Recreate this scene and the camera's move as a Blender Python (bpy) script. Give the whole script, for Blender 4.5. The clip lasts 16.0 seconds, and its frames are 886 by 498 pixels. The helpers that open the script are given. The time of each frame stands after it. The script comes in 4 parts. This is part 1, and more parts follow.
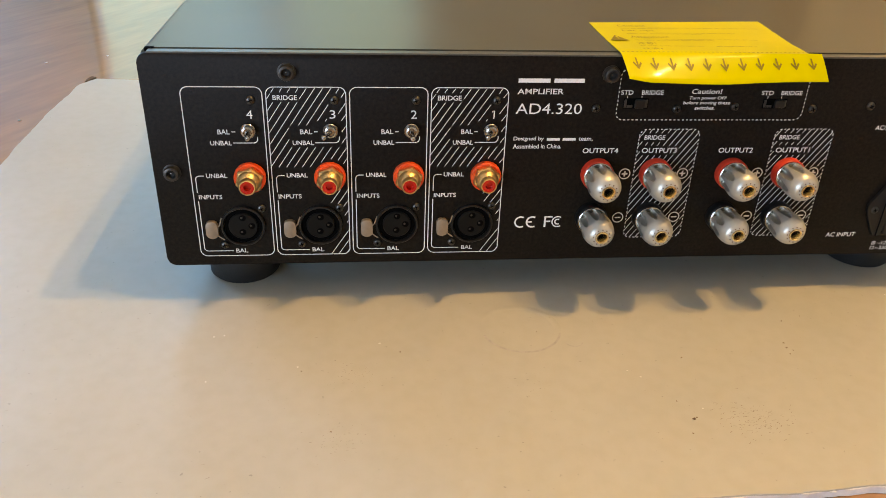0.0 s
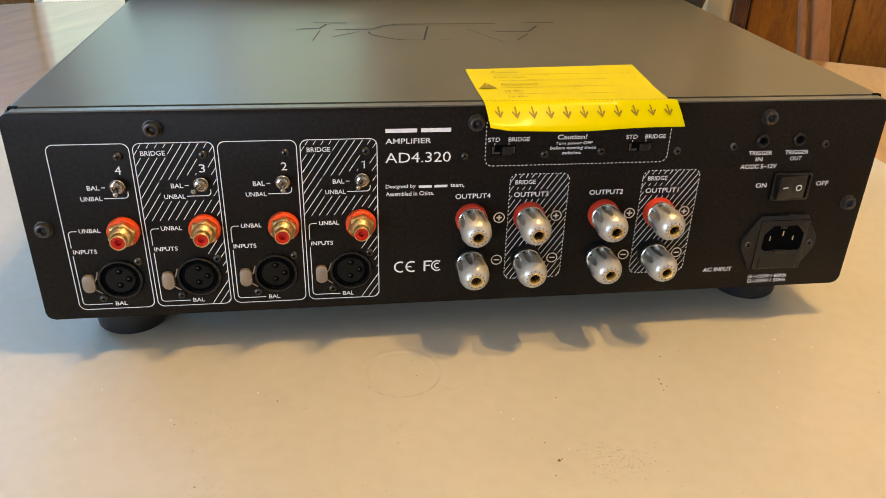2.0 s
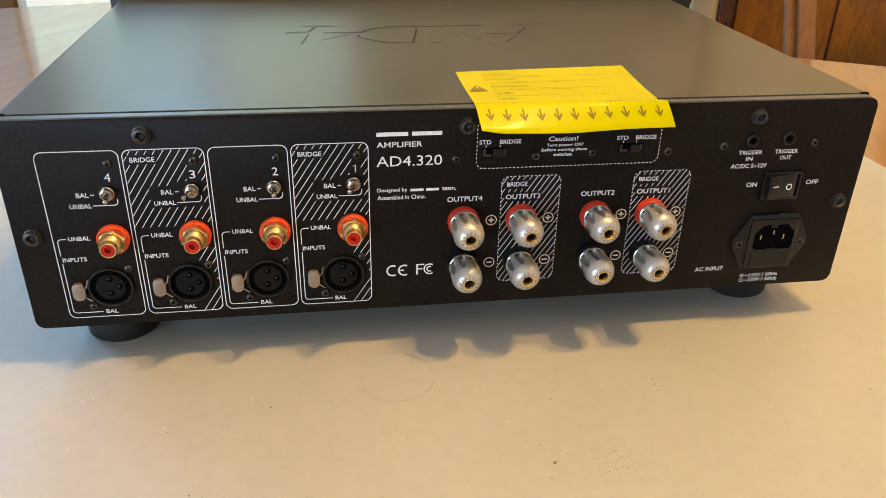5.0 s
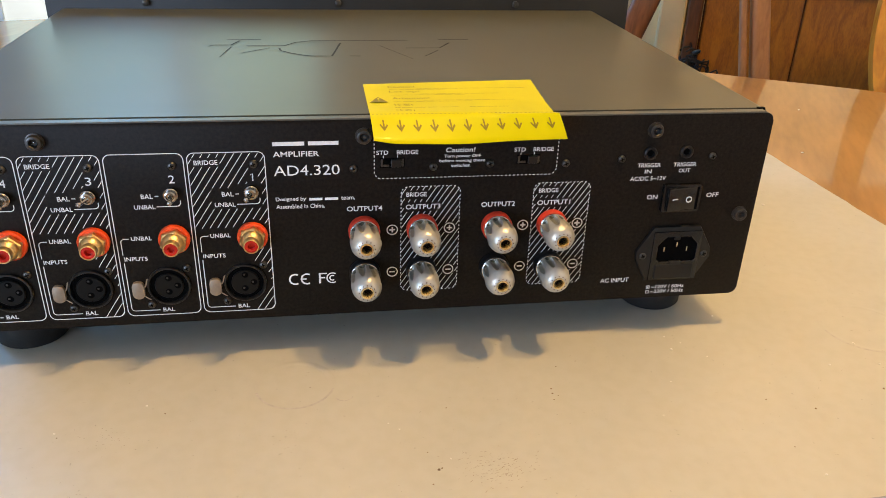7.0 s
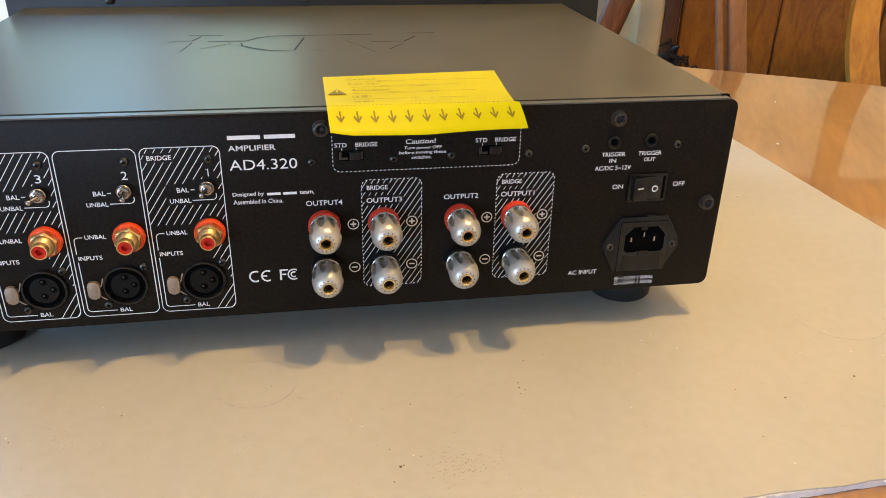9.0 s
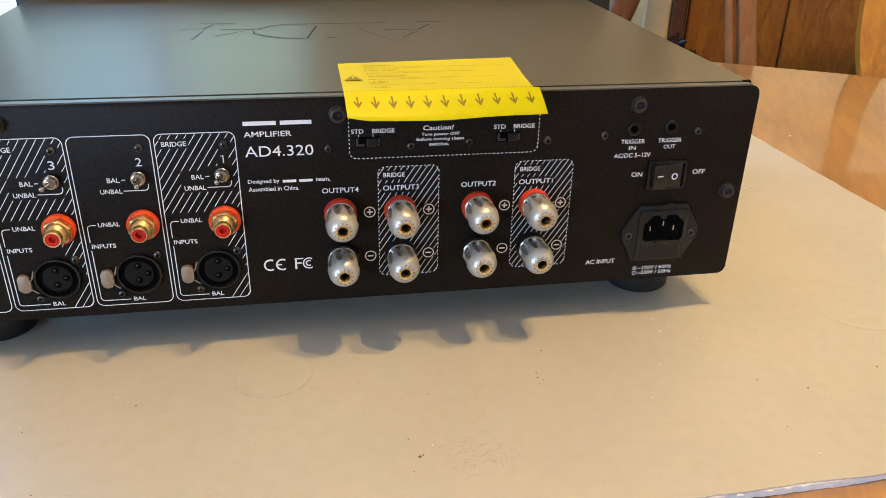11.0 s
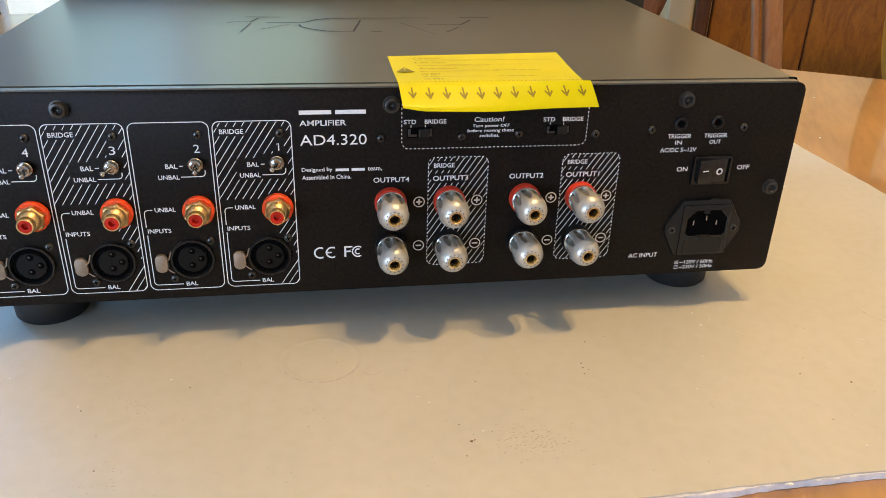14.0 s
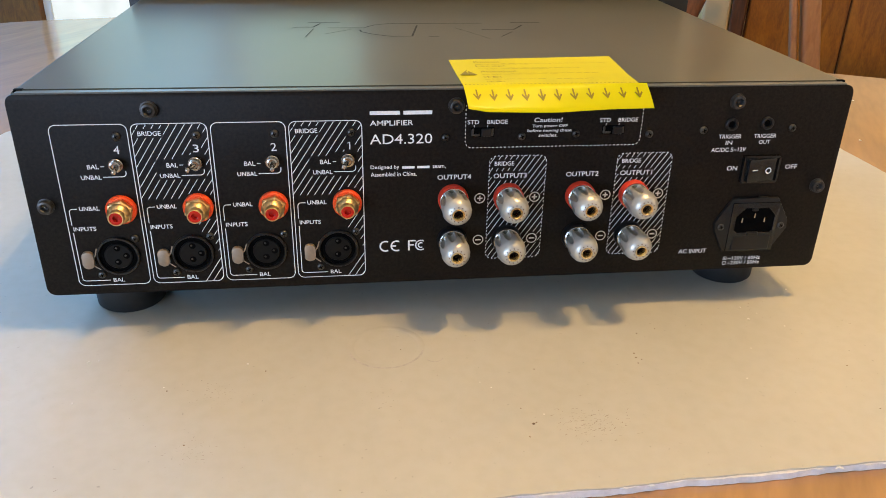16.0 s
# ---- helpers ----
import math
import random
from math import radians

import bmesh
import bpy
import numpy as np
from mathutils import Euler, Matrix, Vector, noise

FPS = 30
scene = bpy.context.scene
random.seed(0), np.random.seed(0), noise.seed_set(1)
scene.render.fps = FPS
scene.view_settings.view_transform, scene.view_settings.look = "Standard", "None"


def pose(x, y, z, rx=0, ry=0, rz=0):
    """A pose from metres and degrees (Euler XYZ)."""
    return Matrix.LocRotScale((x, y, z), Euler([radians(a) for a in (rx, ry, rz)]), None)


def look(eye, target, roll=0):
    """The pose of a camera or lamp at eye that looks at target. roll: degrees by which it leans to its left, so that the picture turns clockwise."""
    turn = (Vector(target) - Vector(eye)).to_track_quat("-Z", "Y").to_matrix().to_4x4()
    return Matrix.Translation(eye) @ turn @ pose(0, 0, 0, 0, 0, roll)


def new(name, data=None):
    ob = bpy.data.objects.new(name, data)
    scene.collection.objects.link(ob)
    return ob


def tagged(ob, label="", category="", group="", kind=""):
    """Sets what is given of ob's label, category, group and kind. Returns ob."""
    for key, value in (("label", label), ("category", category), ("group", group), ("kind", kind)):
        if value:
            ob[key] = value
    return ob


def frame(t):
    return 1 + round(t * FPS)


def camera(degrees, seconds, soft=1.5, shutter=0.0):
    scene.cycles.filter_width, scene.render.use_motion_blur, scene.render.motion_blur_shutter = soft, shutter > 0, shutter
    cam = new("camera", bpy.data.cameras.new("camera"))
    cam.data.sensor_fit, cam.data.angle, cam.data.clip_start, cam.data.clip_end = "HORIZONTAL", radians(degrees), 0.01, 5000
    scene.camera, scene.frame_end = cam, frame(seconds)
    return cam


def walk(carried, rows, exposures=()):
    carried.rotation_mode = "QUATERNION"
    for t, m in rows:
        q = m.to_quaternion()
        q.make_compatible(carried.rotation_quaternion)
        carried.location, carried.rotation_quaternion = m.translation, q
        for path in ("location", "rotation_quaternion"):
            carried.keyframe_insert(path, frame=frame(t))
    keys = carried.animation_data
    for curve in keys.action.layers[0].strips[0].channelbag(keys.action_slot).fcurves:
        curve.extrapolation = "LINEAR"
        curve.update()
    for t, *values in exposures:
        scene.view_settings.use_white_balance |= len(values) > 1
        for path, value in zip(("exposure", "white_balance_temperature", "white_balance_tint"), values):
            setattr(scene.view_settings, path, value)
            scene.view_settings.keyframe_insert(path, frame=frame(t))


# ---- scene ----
cam = camera(58.59, 16.0, soft=0.9)
PATH = [
    (0, (0.09979, -0.35375, 0.22968), (0.19596, 0.51199, -0.26150), 2.222),
    (0.5, (0.09583, -0.35297, 0.23048), (0.19412, 0.51461, -0.25700), 2.197),
    (1, (0.11019, -0.35169, 0.23868), (0.21503, 0.51865, -0.24248), 2.036),
    (1.5, (0.12790, -0.35575, 0.24252), (0.24499, 0.51765, -0.23021), 1.890),
    (2, (0.14859, -0.35792, 0.24535), (0.27593, 0.51656, -0.22269), 1.644),
    (2.5, (0.14794, -0.35967, 0.24668), (0.28338, 0.51556, -0.21768), 1.466),
    (3, (0.14705, -0.35868, 0.24741), (0.28503, 0.51628, -0.21670), 1.324),
    (3.5, (0.14695, -0.35751, 0.24792), (0.28701, 0.51465, -0.22083), 1.355),
    (3.7, (0.14668, -0.35742, 0.24587), (0.28394, 0.51644, -0.22052), 1.198),
    (5.8, (0.14929, -0.35603, 0.24720), (0.29380, 0.51612, -0.22022), 1.547),
    (6, (0.16128, -0.35808, 0.25325), (0.30712, 0.51412, -0.21365), 1.637),
    (6.5, (0.18702, -0.36325, 0.24984), (0.33763, 0.51384, -0.20629), 1.906),
    (7, (0.19367, -0.36963, 0.24503), (0.34326, 0.51297, -0.20065), 1.933),
    (7.5, (0.20056, -0.36573, 0.24298), (0.35035, 0.51843, -0.19954), 1.851),
    (8, (0.20592, -0.36594, 0.24101), (0.35807, 0.51992, -0.19730), 1.636),
    (8.5, (0.21159, -0.36621, 0.24038), (0.36744, 0.51750, -0.20095), 1.361),
    (9, (0.20863, -0.36779, 0.23816), (0.37000, 0.51430, -0.20441), 1.261),
    (11.5, (0.19998, -0.36269, 0.22923), (0.35742, 0.51891, -0.21574), 1.170),
    (12, (0.19765, -0.36184, 0.22662), (0.35293, 0.52060, -0.21743), 1.213),
    (12.5, (0.19510, -0.36163, 0.22455), (0.34912, 0.52131, -0.21896), 1.328),
    (13, (0.19206, -0.36599, 0.23203), (0.34621, 0.51743, -0.21047), 1.541),
    (13.5, (0.18641, -0.36851, 0.22900), (0.33928, 0.51526, -0.21324), 1.692),
    (14, (0.18051, -0.36864, 0.22747), (0.32916, 0.51606, -0.21437), 1.758),
    (14.5, (0.17355, -0.37037, 0.22687), (0.31411, 0.51602, -0.21422), 1.656),
    (15, (0.16960, -0.37424, 0.22402), (0.30121, 0.51466, -0.21477), 1.534),
    (15.5, (0.16388, -0.38197, 0.22720), (0.28715, 0.50924, -0.20934), 1.393),
    (16, (0.15892, -0.38686, 0.23183), (0.27664, 0.50396, -0.20701), 1.267),
]
TONE = [(0, -0.21, 8050, 10), (1, -0.15, 8050, 10), (2, -0.05, 7850, 10), (3.7, -0.05, 7750, 10), (6, -0.05, 7300, 10), (9, -0.05, 6850, 10), (12, -0.04, 6700, 9), (16, -0.05, 6750, 9)]
walk(cam, [(t, look(eye, target, roll)) for t, eye, target, roll in PATH], TONE)

# ---- light ----
def lamp(name, kind, m, energy, colour, **more):
    data = bpy.data.lights.new(name, kind)
    data.energy, data.color = energy, colour
    if kind == "AREA":
        data.shape, data.size, data.size_y = "RECTANGLE", more["size"], more["size_y"]
    else:
        data.shadow_soft_size = more["radius"]
    ob = new(name, data)
    ob.matrix_world = m
    return ob


# the room stands turned against the amplifier: s runs along the panelled wall, d goes from it into the room
ROOM = pose(0.858, 1.043, 0, 0, 0, -28.36)


def room(s, d, z):
    return ROOM @ Vector((s, -d, z))


FLOOR, CEIL = -0.755, 1.70
WIN_S0, WIN_S1, WIN_Z0, WIN_Z1 = -1.80, -0.74, -0.45, 1.25
CASING_S = -1.629
for at in ((0.462, -0.135, 1.15), (0.568, -0.060, 1.15)):
    lamp("pendant_light", "POINT", pose(*at), 17.8, (1.0, 0.64, 0.25), radius=0.016)

lamp("window_light", "AREA", ROOM @ look((-1.40, 0.09, 1.08), (-1.00, -1.0, 0.20)), 6.0, (0.14, 0.44, 1.0), size=0.42, size_y=0.26)
lamp("west_window_light", "AREA", ROOM @ look((-2.57, -0.52, 0.75), (-0.4, -1.5, -0.1)), 56.0, (0.14, 0.46, 1.0), size=0.75, size_y=1.0)
# unseen fill lamp behind the camera, added to brighten the rear panel
lamp("south_fill_light", "AREA", ROOM @ look((-0.75, -3.86, 0.32), (-0.75, -2.0, 0.22)), 49.0, (0.47, 0.655, 1.0), size=1.5, size_y=0.75)

world = bpy.data.worlds.new("world")
scene.world = world
world.use_nodes = True
sky = world.node_tree.nodes.new("ShaderNodeTexSky")
sky.sky_type, sky.sun_disc, sky.sun_elevation, sky.sun_rotation = "NISHITA", False, radians(35), radians(150)
world.node_tree.nodes["Background"].inputs["Strength"].default_value = 0.1
world.node_tree.links.new(sky.outputs[0], world.node_tree.nodes["Background"].inputs["Color"])


# ---- materials ----
def material(name, base, rough=0.5, metal=0.0, vary=0.0, scale=20.0, bump=0.0, bump_scale=400.0, spec=0.5, coat=0.0, rough_vary=0.0, second=None, stretch=(1, 1, 1), coat_rough=0.08):
    m = bpy.data.materials.new(name)
    m.use_nodes = True
    n, l = m.node_tree.nodes, m.node_tree.links
    b = n["Principled BSDF"]
    b.inputs["Base Color"].default_value = (*base, 1)
    b.inputs["Roughness"].default_value, b.inputs["Metallic"].default_value = rough, metal
    b.inputs["Specular IOR Level"].default_value = spec
    b.inputs["Coat Weight"].default_value, b.inputs["Coat Roughness"].default_value = coat, coat_rough
    co = n.new("ShaderNodeTexCoord")
    mp = n.new("ShaderNodeMapping")
    mp.inputs["Scale"].default_value = stretch
    l.new(co.outputs["Object"], mp.inputs["Vector"])
    if vary or rough_vary:
        big = n.new("ShaderNodeTexNoise")
        big.inputs["Scale"].default_value, big.inputs["Detail"].default_value, big.inputs["Roughness"].default_value = scale, 8, 0.65
        l.new(mp.outputs[0], big.inputs["Vector"])
    if vary:
        ramp = n.new("ShaderNodeValToRGB")
        lo = second or tuple(c * (1 - vary) for c in base)
        hi = tuple(min(1, c * (1 + vary)) for c in base)
        ramp.color_ramp.elements[0].position, ramp.color_ramp.elements[1].position = 0.32, 0.68
        ramp.color_ramp.elements[0].color, ramp.color_ramp.elements[1].color = (*lo, 1), (*hi, 1)
        l.new(big.outputs["Fac"], ramp.inputs["Fac"])
        l.new(ramp.outputs["Color"], b.inputs["Base Color"])
    if rough_vary:
        mr = n.new("ShaderNodeMapRange")
        mr.inputs["To Min"].default_value, mr.inputs["To Max"].default_value = rough - rough_vary, rough + rough_vary
        l.new(big.outputs["Fac"], mr.inputs["Value"])
        l.new(mr.outputs[0], b.inputs["Roughness"])
    if bump:
        fine = n.new("ShaderNodeTexNoise")
        fine.inputs["Scale"].default_value, fine.inputs["Detail"].default_value = bump_scale, 4
        l.new(mp.outputs[0], fine.inputs["Vector"])
        bp = n.new("ShaderNodeBump")
        bp.inputs["Strength"].default_value, bp.inputs["Distance"].default_value = bump, 0.0005
        l.new(fine.outputs["Fac"], bp.inputs["Height"])
        l.new(bp.outputs[0], b.inputs["Normal"])
    return m


def wood(name, dark, light, rough, grain=(1.0, 1.0, 1.0), scale=6.0, coat=0.0, warp=2.5, coat_rough=0.08, turn=0.0):
    """Wood: wavy long grain, two scales of streaks and fine pores."""
    m = bpy.data.materials.new(name)
    m.use_nodes = True
    n, l = m.node_tree.nodes, m.node_tree.links
    b = n["Principled BSDF"]
    co, mp = n.new("ShaderNodeTexCoord"), n.new("ShaderNodeMapping")
    mp.inputs["Scale"].default_value = grain
    spin = n.new("ShaderNodeMapping")
    spin.inputs["Rotation"].default_value = (0, 0, radians(-turn))
    l.new(co.outputs["Object"], spin.inputs["Vector"])
    l.new(spin.outputs[0], mp.inputs["Vector"])
    big, fine = n.new("ShaderNodeTexNoise"), n.new("ShaderNodeTexNoise")
    big.inputs["Scale"].default_value, big.inputs["Detail"].default_value, big.inputs["Distortion"].default_value = scale, 6, warp
    fine.inputs["Scale"].default_value, fine.inputs["Detail"].default_value = scale * 9, 5
    l.new(mp.outputs[0], big.inputs["Vector"])
    l.new(mp.outputs[0], fine.inputs["Vector"])
    mix = n.new("ShaderNodeMath")
    mix.operation = "MULTIPLY_ADD"
    mix.inputs[1].default_value = 0.35
    l.new(fine.outputs["Fac"], mix.inputs[0])
    half = n.new("ShaderNodeMath")
    half.operation = "MULTIPLY"
    half.inputs[1].default_value = 0.65
    l.new(big.outputs["Fac"], half.inputs[0])
    l.new(half.outputs[0], mix.inputs[2])
    ramp = n.new("ShaderNodeValToRGB")
    ramp.color_ramp.elements[0].position, ramp.color_ramp.elements[1].position = 0.36, 0.64
    ramp.color_ramp.elements[0].color, ramp.color_ramp.elements[1].color = (*dark, 1), (*light, 1)
    l.new(mix.outputs[0], ramp.inputs["Fac"])
    l.new(ramp.outputs["Color"], b.inputs["Base Color"])
    b.inputs["Roughness"].default_value = rough
    b.inputs["Coat Weight"].default_value, b.inputs["Coat Roughness"].default_value = coat, coat_rough
    bp = n.new("ShaderNodeBump")
    bp.inputs["Strength"].default_value, bp.inputs["Distance"].default_value = 0.12, 0.0006
    l.new(fine.outputs["Fac"], bp.inputs["Height"])
    l.new(bp.outputs[0], b.inputs["Normal"])
    return m


PANEL = material("black_powder_coat", (0.0122, 0.0094, 0.0073), 0.39, vary=0.5, scale=600, bump=0.14, bump_scale=1700, spec=0.09)
COVER = material("satin_grey_black_cover", (0.088, 0.085, 0.060), 0.29, vary=0.14, scale=30, bump=0.05, bump_scale=1600, spec=0.40, rough_vary=0.025)
EDGE_SHEEN = material("painted_edge_sheen", (0.135, 0.138, 0.122), 0.36, metal=0.4, vary=0.15, scale=200)
PLATE = material("black_front_plate", (0.006, 0.006, 0.006), 0.5, vary=0.2, scale=30, bump=0.1, bump_scale=1500)
PRINT = material("white_silkscreen", (0.93, 0.94, 0.94), 0.6, vary=0.12, scale=500)
RINGINK = material("brown_ring_ink", (0.16, 0.10, 0.08), 0.8, spec=0.2)
GROOVE_SHADE = material("painted_groove_shade", (0.013, 0.012, 0.011), 0.6)
RUBBER = material("black_rubber", (0.012, 0.012, 0.012), 0.6, vary=0.2, scale=120, bump=0.2, bump_scale=900)
PLASTIC = material("black_plastic", (0.0075, 0.0075, 0.0075), 0.36, vary=0.2, scale=80, bump=0.08, bump_scale=1500, spec=0.38)
GLOSSY = material("glossy_black_plastic", (0.0085, 0.0085, 0.0085), 0.26, vary=0.2, scale=80, bump=0.04, bump_scale=1500, spec=0.44)
# near black, painted for the shade of holes and slots that aren't cut
HOLLOW_SHADE = material("painted_hollow_shade", (0.0015, 0.0015, 0.0015), 0.8, spec=0.05)
SCREW = material("black_steel_screw", (0.060, 0.058, 0.055), 0.34, metal=0.65, vary=0.3, scale=600)
SCREWTIP = material("worn_dark_steel", (0.085, 0.083, 0.080), 0.36, metal=1.0, vary=0.3, scale=600)
SWITCHMETAL = material("dark_nickel", (0.43, 0.41, 0.38), 0.18, metal=1.0, vary=0.2, scale=400)
NICKEL = material("nickel_latch", (0.33, 0.26, 0.195), 0.50, metal=0.5, vary=0.12, scale=300, bump=0.06)
GOLD = material("gold_plating", (0.88, 0.60, 0.27), 0.38, metal=1.0, vary=0.12, scale=300)
PALEGOLD = material("pale_gold_plating", (0.82, 0.68, 0.42), 0.26, metal=1.0, vary=0.12, scale=300)
DEEPRED = material("deep_red_plastic", (0.62, 0.018, 0.009), 0.25, vary=0.12, scale=200)
RED = material("red_plastic", (0.86, 0.082, 0.016), 0.30, vary=0.12, scale=200, spec=0.5)
BORE = material("dark_red_bore", (0.018, 0.005, 0.003), 0.5, spec=0.2)
COLLAR = material("red_post_collar", (0.68, 0.052, 0.024), 0.34, vary=0.12, scale=200)
PEARL = material("pearl_grey_post", (0.57, 0.555, 0.50), 0.37, metal=0.5, vary=0.10, scale=120, coat=0.15, coat_rough=0.2)
# darker copy of the knob's grey, painting the shade inside its scoops
SCOOP_SHADE = material("painted_scoop_shade", (0.37, 0.36, 0.31), 0.34, metal=0.6, vary=0.12, scale=200)
YELLOW = material("glossy_yellow_sticker", (0.72, 0.625, 0.0008), 0.38, vary=0.04, scale=40, spec=0.2, coat=0.14, coat_rough=0.10)
INK = material("brown_ink", (0.27, 0.195, 0.003), 0.5)
FACE = material("grey_black_insert_face", (0.0045, 0.0042, 0.004), 0.45, vary=0.2, scale=300, spec=0.18)
INSERT = material("glossy_black_insert", (0.007, 0.007, 0.007), 0.30, vary=0.2, scale=300, spec=0.5)
CREAM = material("cream_paint", (0.88, 0.74, 0.46), 0.5, vary=0.06, scale=8, bump=0.05, bump_scale=300)
CASING = material("grey_beige_casing_paint", (0.72, 0.54, 0.30), 0.4, vary=0.06, scale=8, bump=0.05, bump_scale=300)
DOORPAINT = material("door_paint", (0.45, 0.36, 0.24), 0.45, vary=0.06, scale=8, bump=0.05, bump_scale=300)
WHITE = material("white_paint", (0.78, 0.77, 0.74), 0.45, vary=0.05, scale=8)
PLASTER = material("plain_plaster", (0.78, 0.72, 0.60), 0.8, vary=0.06, scale=5, bump=0.1, bump_scale=200)
TABLE = wood("varnished_table_wood", (0.32, 0.160, 0.052), (0.51, 0.266, 0.088), 0.36, grain=(1.0, 6.0, 6.0), scale=3.0, coat=1.0, coat_rough=0.07, turn=62, warp=1.2)
tb = TABLE.node_tree.nodes["Principled BSDF"]
tb.inputs["Coat IOR"].default_value = 1.60
# the varnish is not quite level: slow waves and fine rubbed scratches
tco, twave, tbump = (TABLE.node_tree.nodes.new(k) for k in ("ShaderNodeTexCoord", "ShaderNodeTexNoise", "ShaderNodeBump"))
twave.inputs["Scale"].default_value, twave.inputs["Detail"].default_value = 9, 1
tbump.inputs["Strength"].default_value, tbump.inputs["Distance"].default_value = 0.07, 0.004
TABLE.node_tree.links.new(tco.outputs["Object"], twave.inputs["Vector"])
TABLE.node_tree.links.new(twave.outputs["Fac"], tbump.inputs["Height"])
TABLE.node_tree.links.new(tbump.outputs[0], tb.inputs["Coat Normal"])
WESTWOOD = wood("dark_brown_wood", (0.105, 0.036, 0.004), (0.22, 0.082, 0.008), 0.5, grain=(7, 7, 1.8), scale=9.0, coat=0.05, warp=1.4)
PANELLING = wood("brown_wall_panelling", (0.20, 0.066, 0.004), (0.37, 0.138, 0.008), 0.5, grain=(7, 7, 1.8), scale=9.0, coat=0.05, warp=1.4)
FRAMEWOOD = wood("dark_door_frame_wood", (0.04, 0.013, 0.004), (0.12, 0.040, 0.010), 0.45, grain=(8, 8, 1), scale=4)
CHAIRWOOD = wood("honey_chair_wood", (0.44, 0.178, 0.014), (0.64, 0.30, 0.026), 0.3, grain=(9, 9, 1.0), scale=3, coat=0.5)
PALEWOOD = wood("pale_pinkish_chair_wood", (0.23, 0.100, 0.040), (0.32, 0.152, 0.062), 0.4, grain=(9, 9, 1.0), scale=4, coat=0.15)
REDWOOD = wood("reddish_chair_wood", (0.10, 0.036, 0.013), (0.21, 0.080, 0.030), 0.5, grain=(9, 9, 1.0), scale=4, coat=0.05)
FLOORWOOD = wood("floor_boards", (0.10, 0.045, 0.018), (0.26, 0.13, 0.06), 0.4, grain=(1, 9, 1), scale=3)
BLACKMETAL = material("black_metal", (0.010, 0.009, 0.008), 0.35, metal=0.4)


def board_material():
    """Grey-white board: faint fibres, broad stains and dark specks."""
    m = material("grey_board", (0.60, 0.588, 0.53), 0.40, bump=0.06, bump_scale=500, spec=0.5)
    n, l = m.node_tree.nodes, m.node_tree.links
    b = n["Principled BSDF"]
    co = n.new("ShaderNodeTexCoord")
    a, c, d = (n.new("ShaderNodeTexNoise") for _ in range(3))
    a.inputs["Scale"].default_value, a.inputs["Detail"].default_value = 7, 5
    c.inputs["Scale"].default_value, c.inputs["Detail"].default_value = 130, 6
    d.inputs["Scale"].default_value, d.inputs["Detail"].default_value = 420, 3
    for t in (a, c, d):
        l.new(co.outputs["Object"], t.inputs["Vector"])
    r1, r2, r3 = (n.new("ShaderNodeValToRGB") for _ in range(3))
    for r, t, p0, p1, dark in ((r1, a, 0.30, 0.64, 0.91), (r2, c, 0.30, 0.60, 0.955), (r3, d, 0.24, 0.30, 0.70)):
        r.color_ramp.elements[0].position, r.color_ramp.elements[1].position = p0, p1
        r.color_ramp.elements[0].color, r.color_ramp.elements[1].color = (dark, dark, dark * 0.98, 1), (1, 1, 1, 1)
        l.new(t.outputs["Fac"], r.inputs["Fac"])
    last = None
    for r in (r1, r2, r3):
        x = n.new("ShaderNodeMix")
        x.data_type, x.blend_type = "RGBA", "MULTIPLY"
        x.inputs["Factor"].default_value = 1
        if last is None:
            x.inputs["A"].default_value = (0.60, 0.588, 0.53, 1)
        else:
            l.new(last, x.inputs["A"])
        l.new(r.outputs["Color"], x.inputs["B"])
        last = x.outputs["Result"]
    l.new(last, b.inputs["Base Color"])
    return m


BOARD = board_material()
BOARD_EDGE = material("white_foam_edge", (0.86, 0.84, 0.85), 0.7, vary=0.12, scale=150, bump=0.5, bump_scale=500)


# ---- builders ----
def part(name, bm, mat, parent=None, label="", smooth=None):
    """Links a bmesh, given in world metres, as one mesh object, under a thing or a part."""
    me = bpy.data.meshes.new(name)
    bmesh.ops.recalc_face_normals(bm, faces=bm.faces)
    bm.to_mesh(me)
    bm.free()
    me.materials.append(mat)
    return place(name, me, parent, label, smooth)


def place(name, me, parent=None, label="", smooth=None):
    ob = new(name, me)
    if smooth:
        me.shade_smooth()
        me.set_sharp_from_angle(angle=radians(smooth))
    if parent is not None:
        ob.parent = parent
        if parent.type == "EMPTY":
            ob.matrix_parent_inverse = parent.matrix_basis.inverted()
    if label:
        ob["label"] = label
    return ob


def thing(name, at, label, category, group="", kind=""):
    ob = new(name)
    ob.empty_display_size = 0.02
    ob.matrix_basis = Matrix.Translation(at)
    return tagged(ob, label, category, group, kind)


def on_panel(x, z, y=0.0):
    """Local x to the right, local y up, local z out of the rear panel."""
    return Matrix(((1, 0, 0, x), (0, 0, -1, y), (0, 1, 0, z), (0, 0, 0, 1)))


def box(bm, x0, x1, y0, y1, z0, z1, bevel=0.0, m=None, seg=2):
    made = bmesh.ops.create_cube(bm, size=1.0)["verts"]
    for v in made:
        v.co = Vector((x0 + (v.co.x + 0.5) * (x1 - x0), y0 + (v.co.y + 0.5) * (y1 - y0), z0 + (v.co.z + 0.5) * (z1 - z0)))
    if bevel:
        edges = {e for v in made for e in v.link_edges}
        out = bmesh.ops.bevel(bm, geom=list(edges), offset=bevel, segments=seg, profile=0.5, affect="EDGES")
        made = list({v for f in out["faces"] for v in f.verts} | {v for v in made if v.is_valid})
    if m is not None:
        for v in made:
            v.co = m @ v.co
    return bm


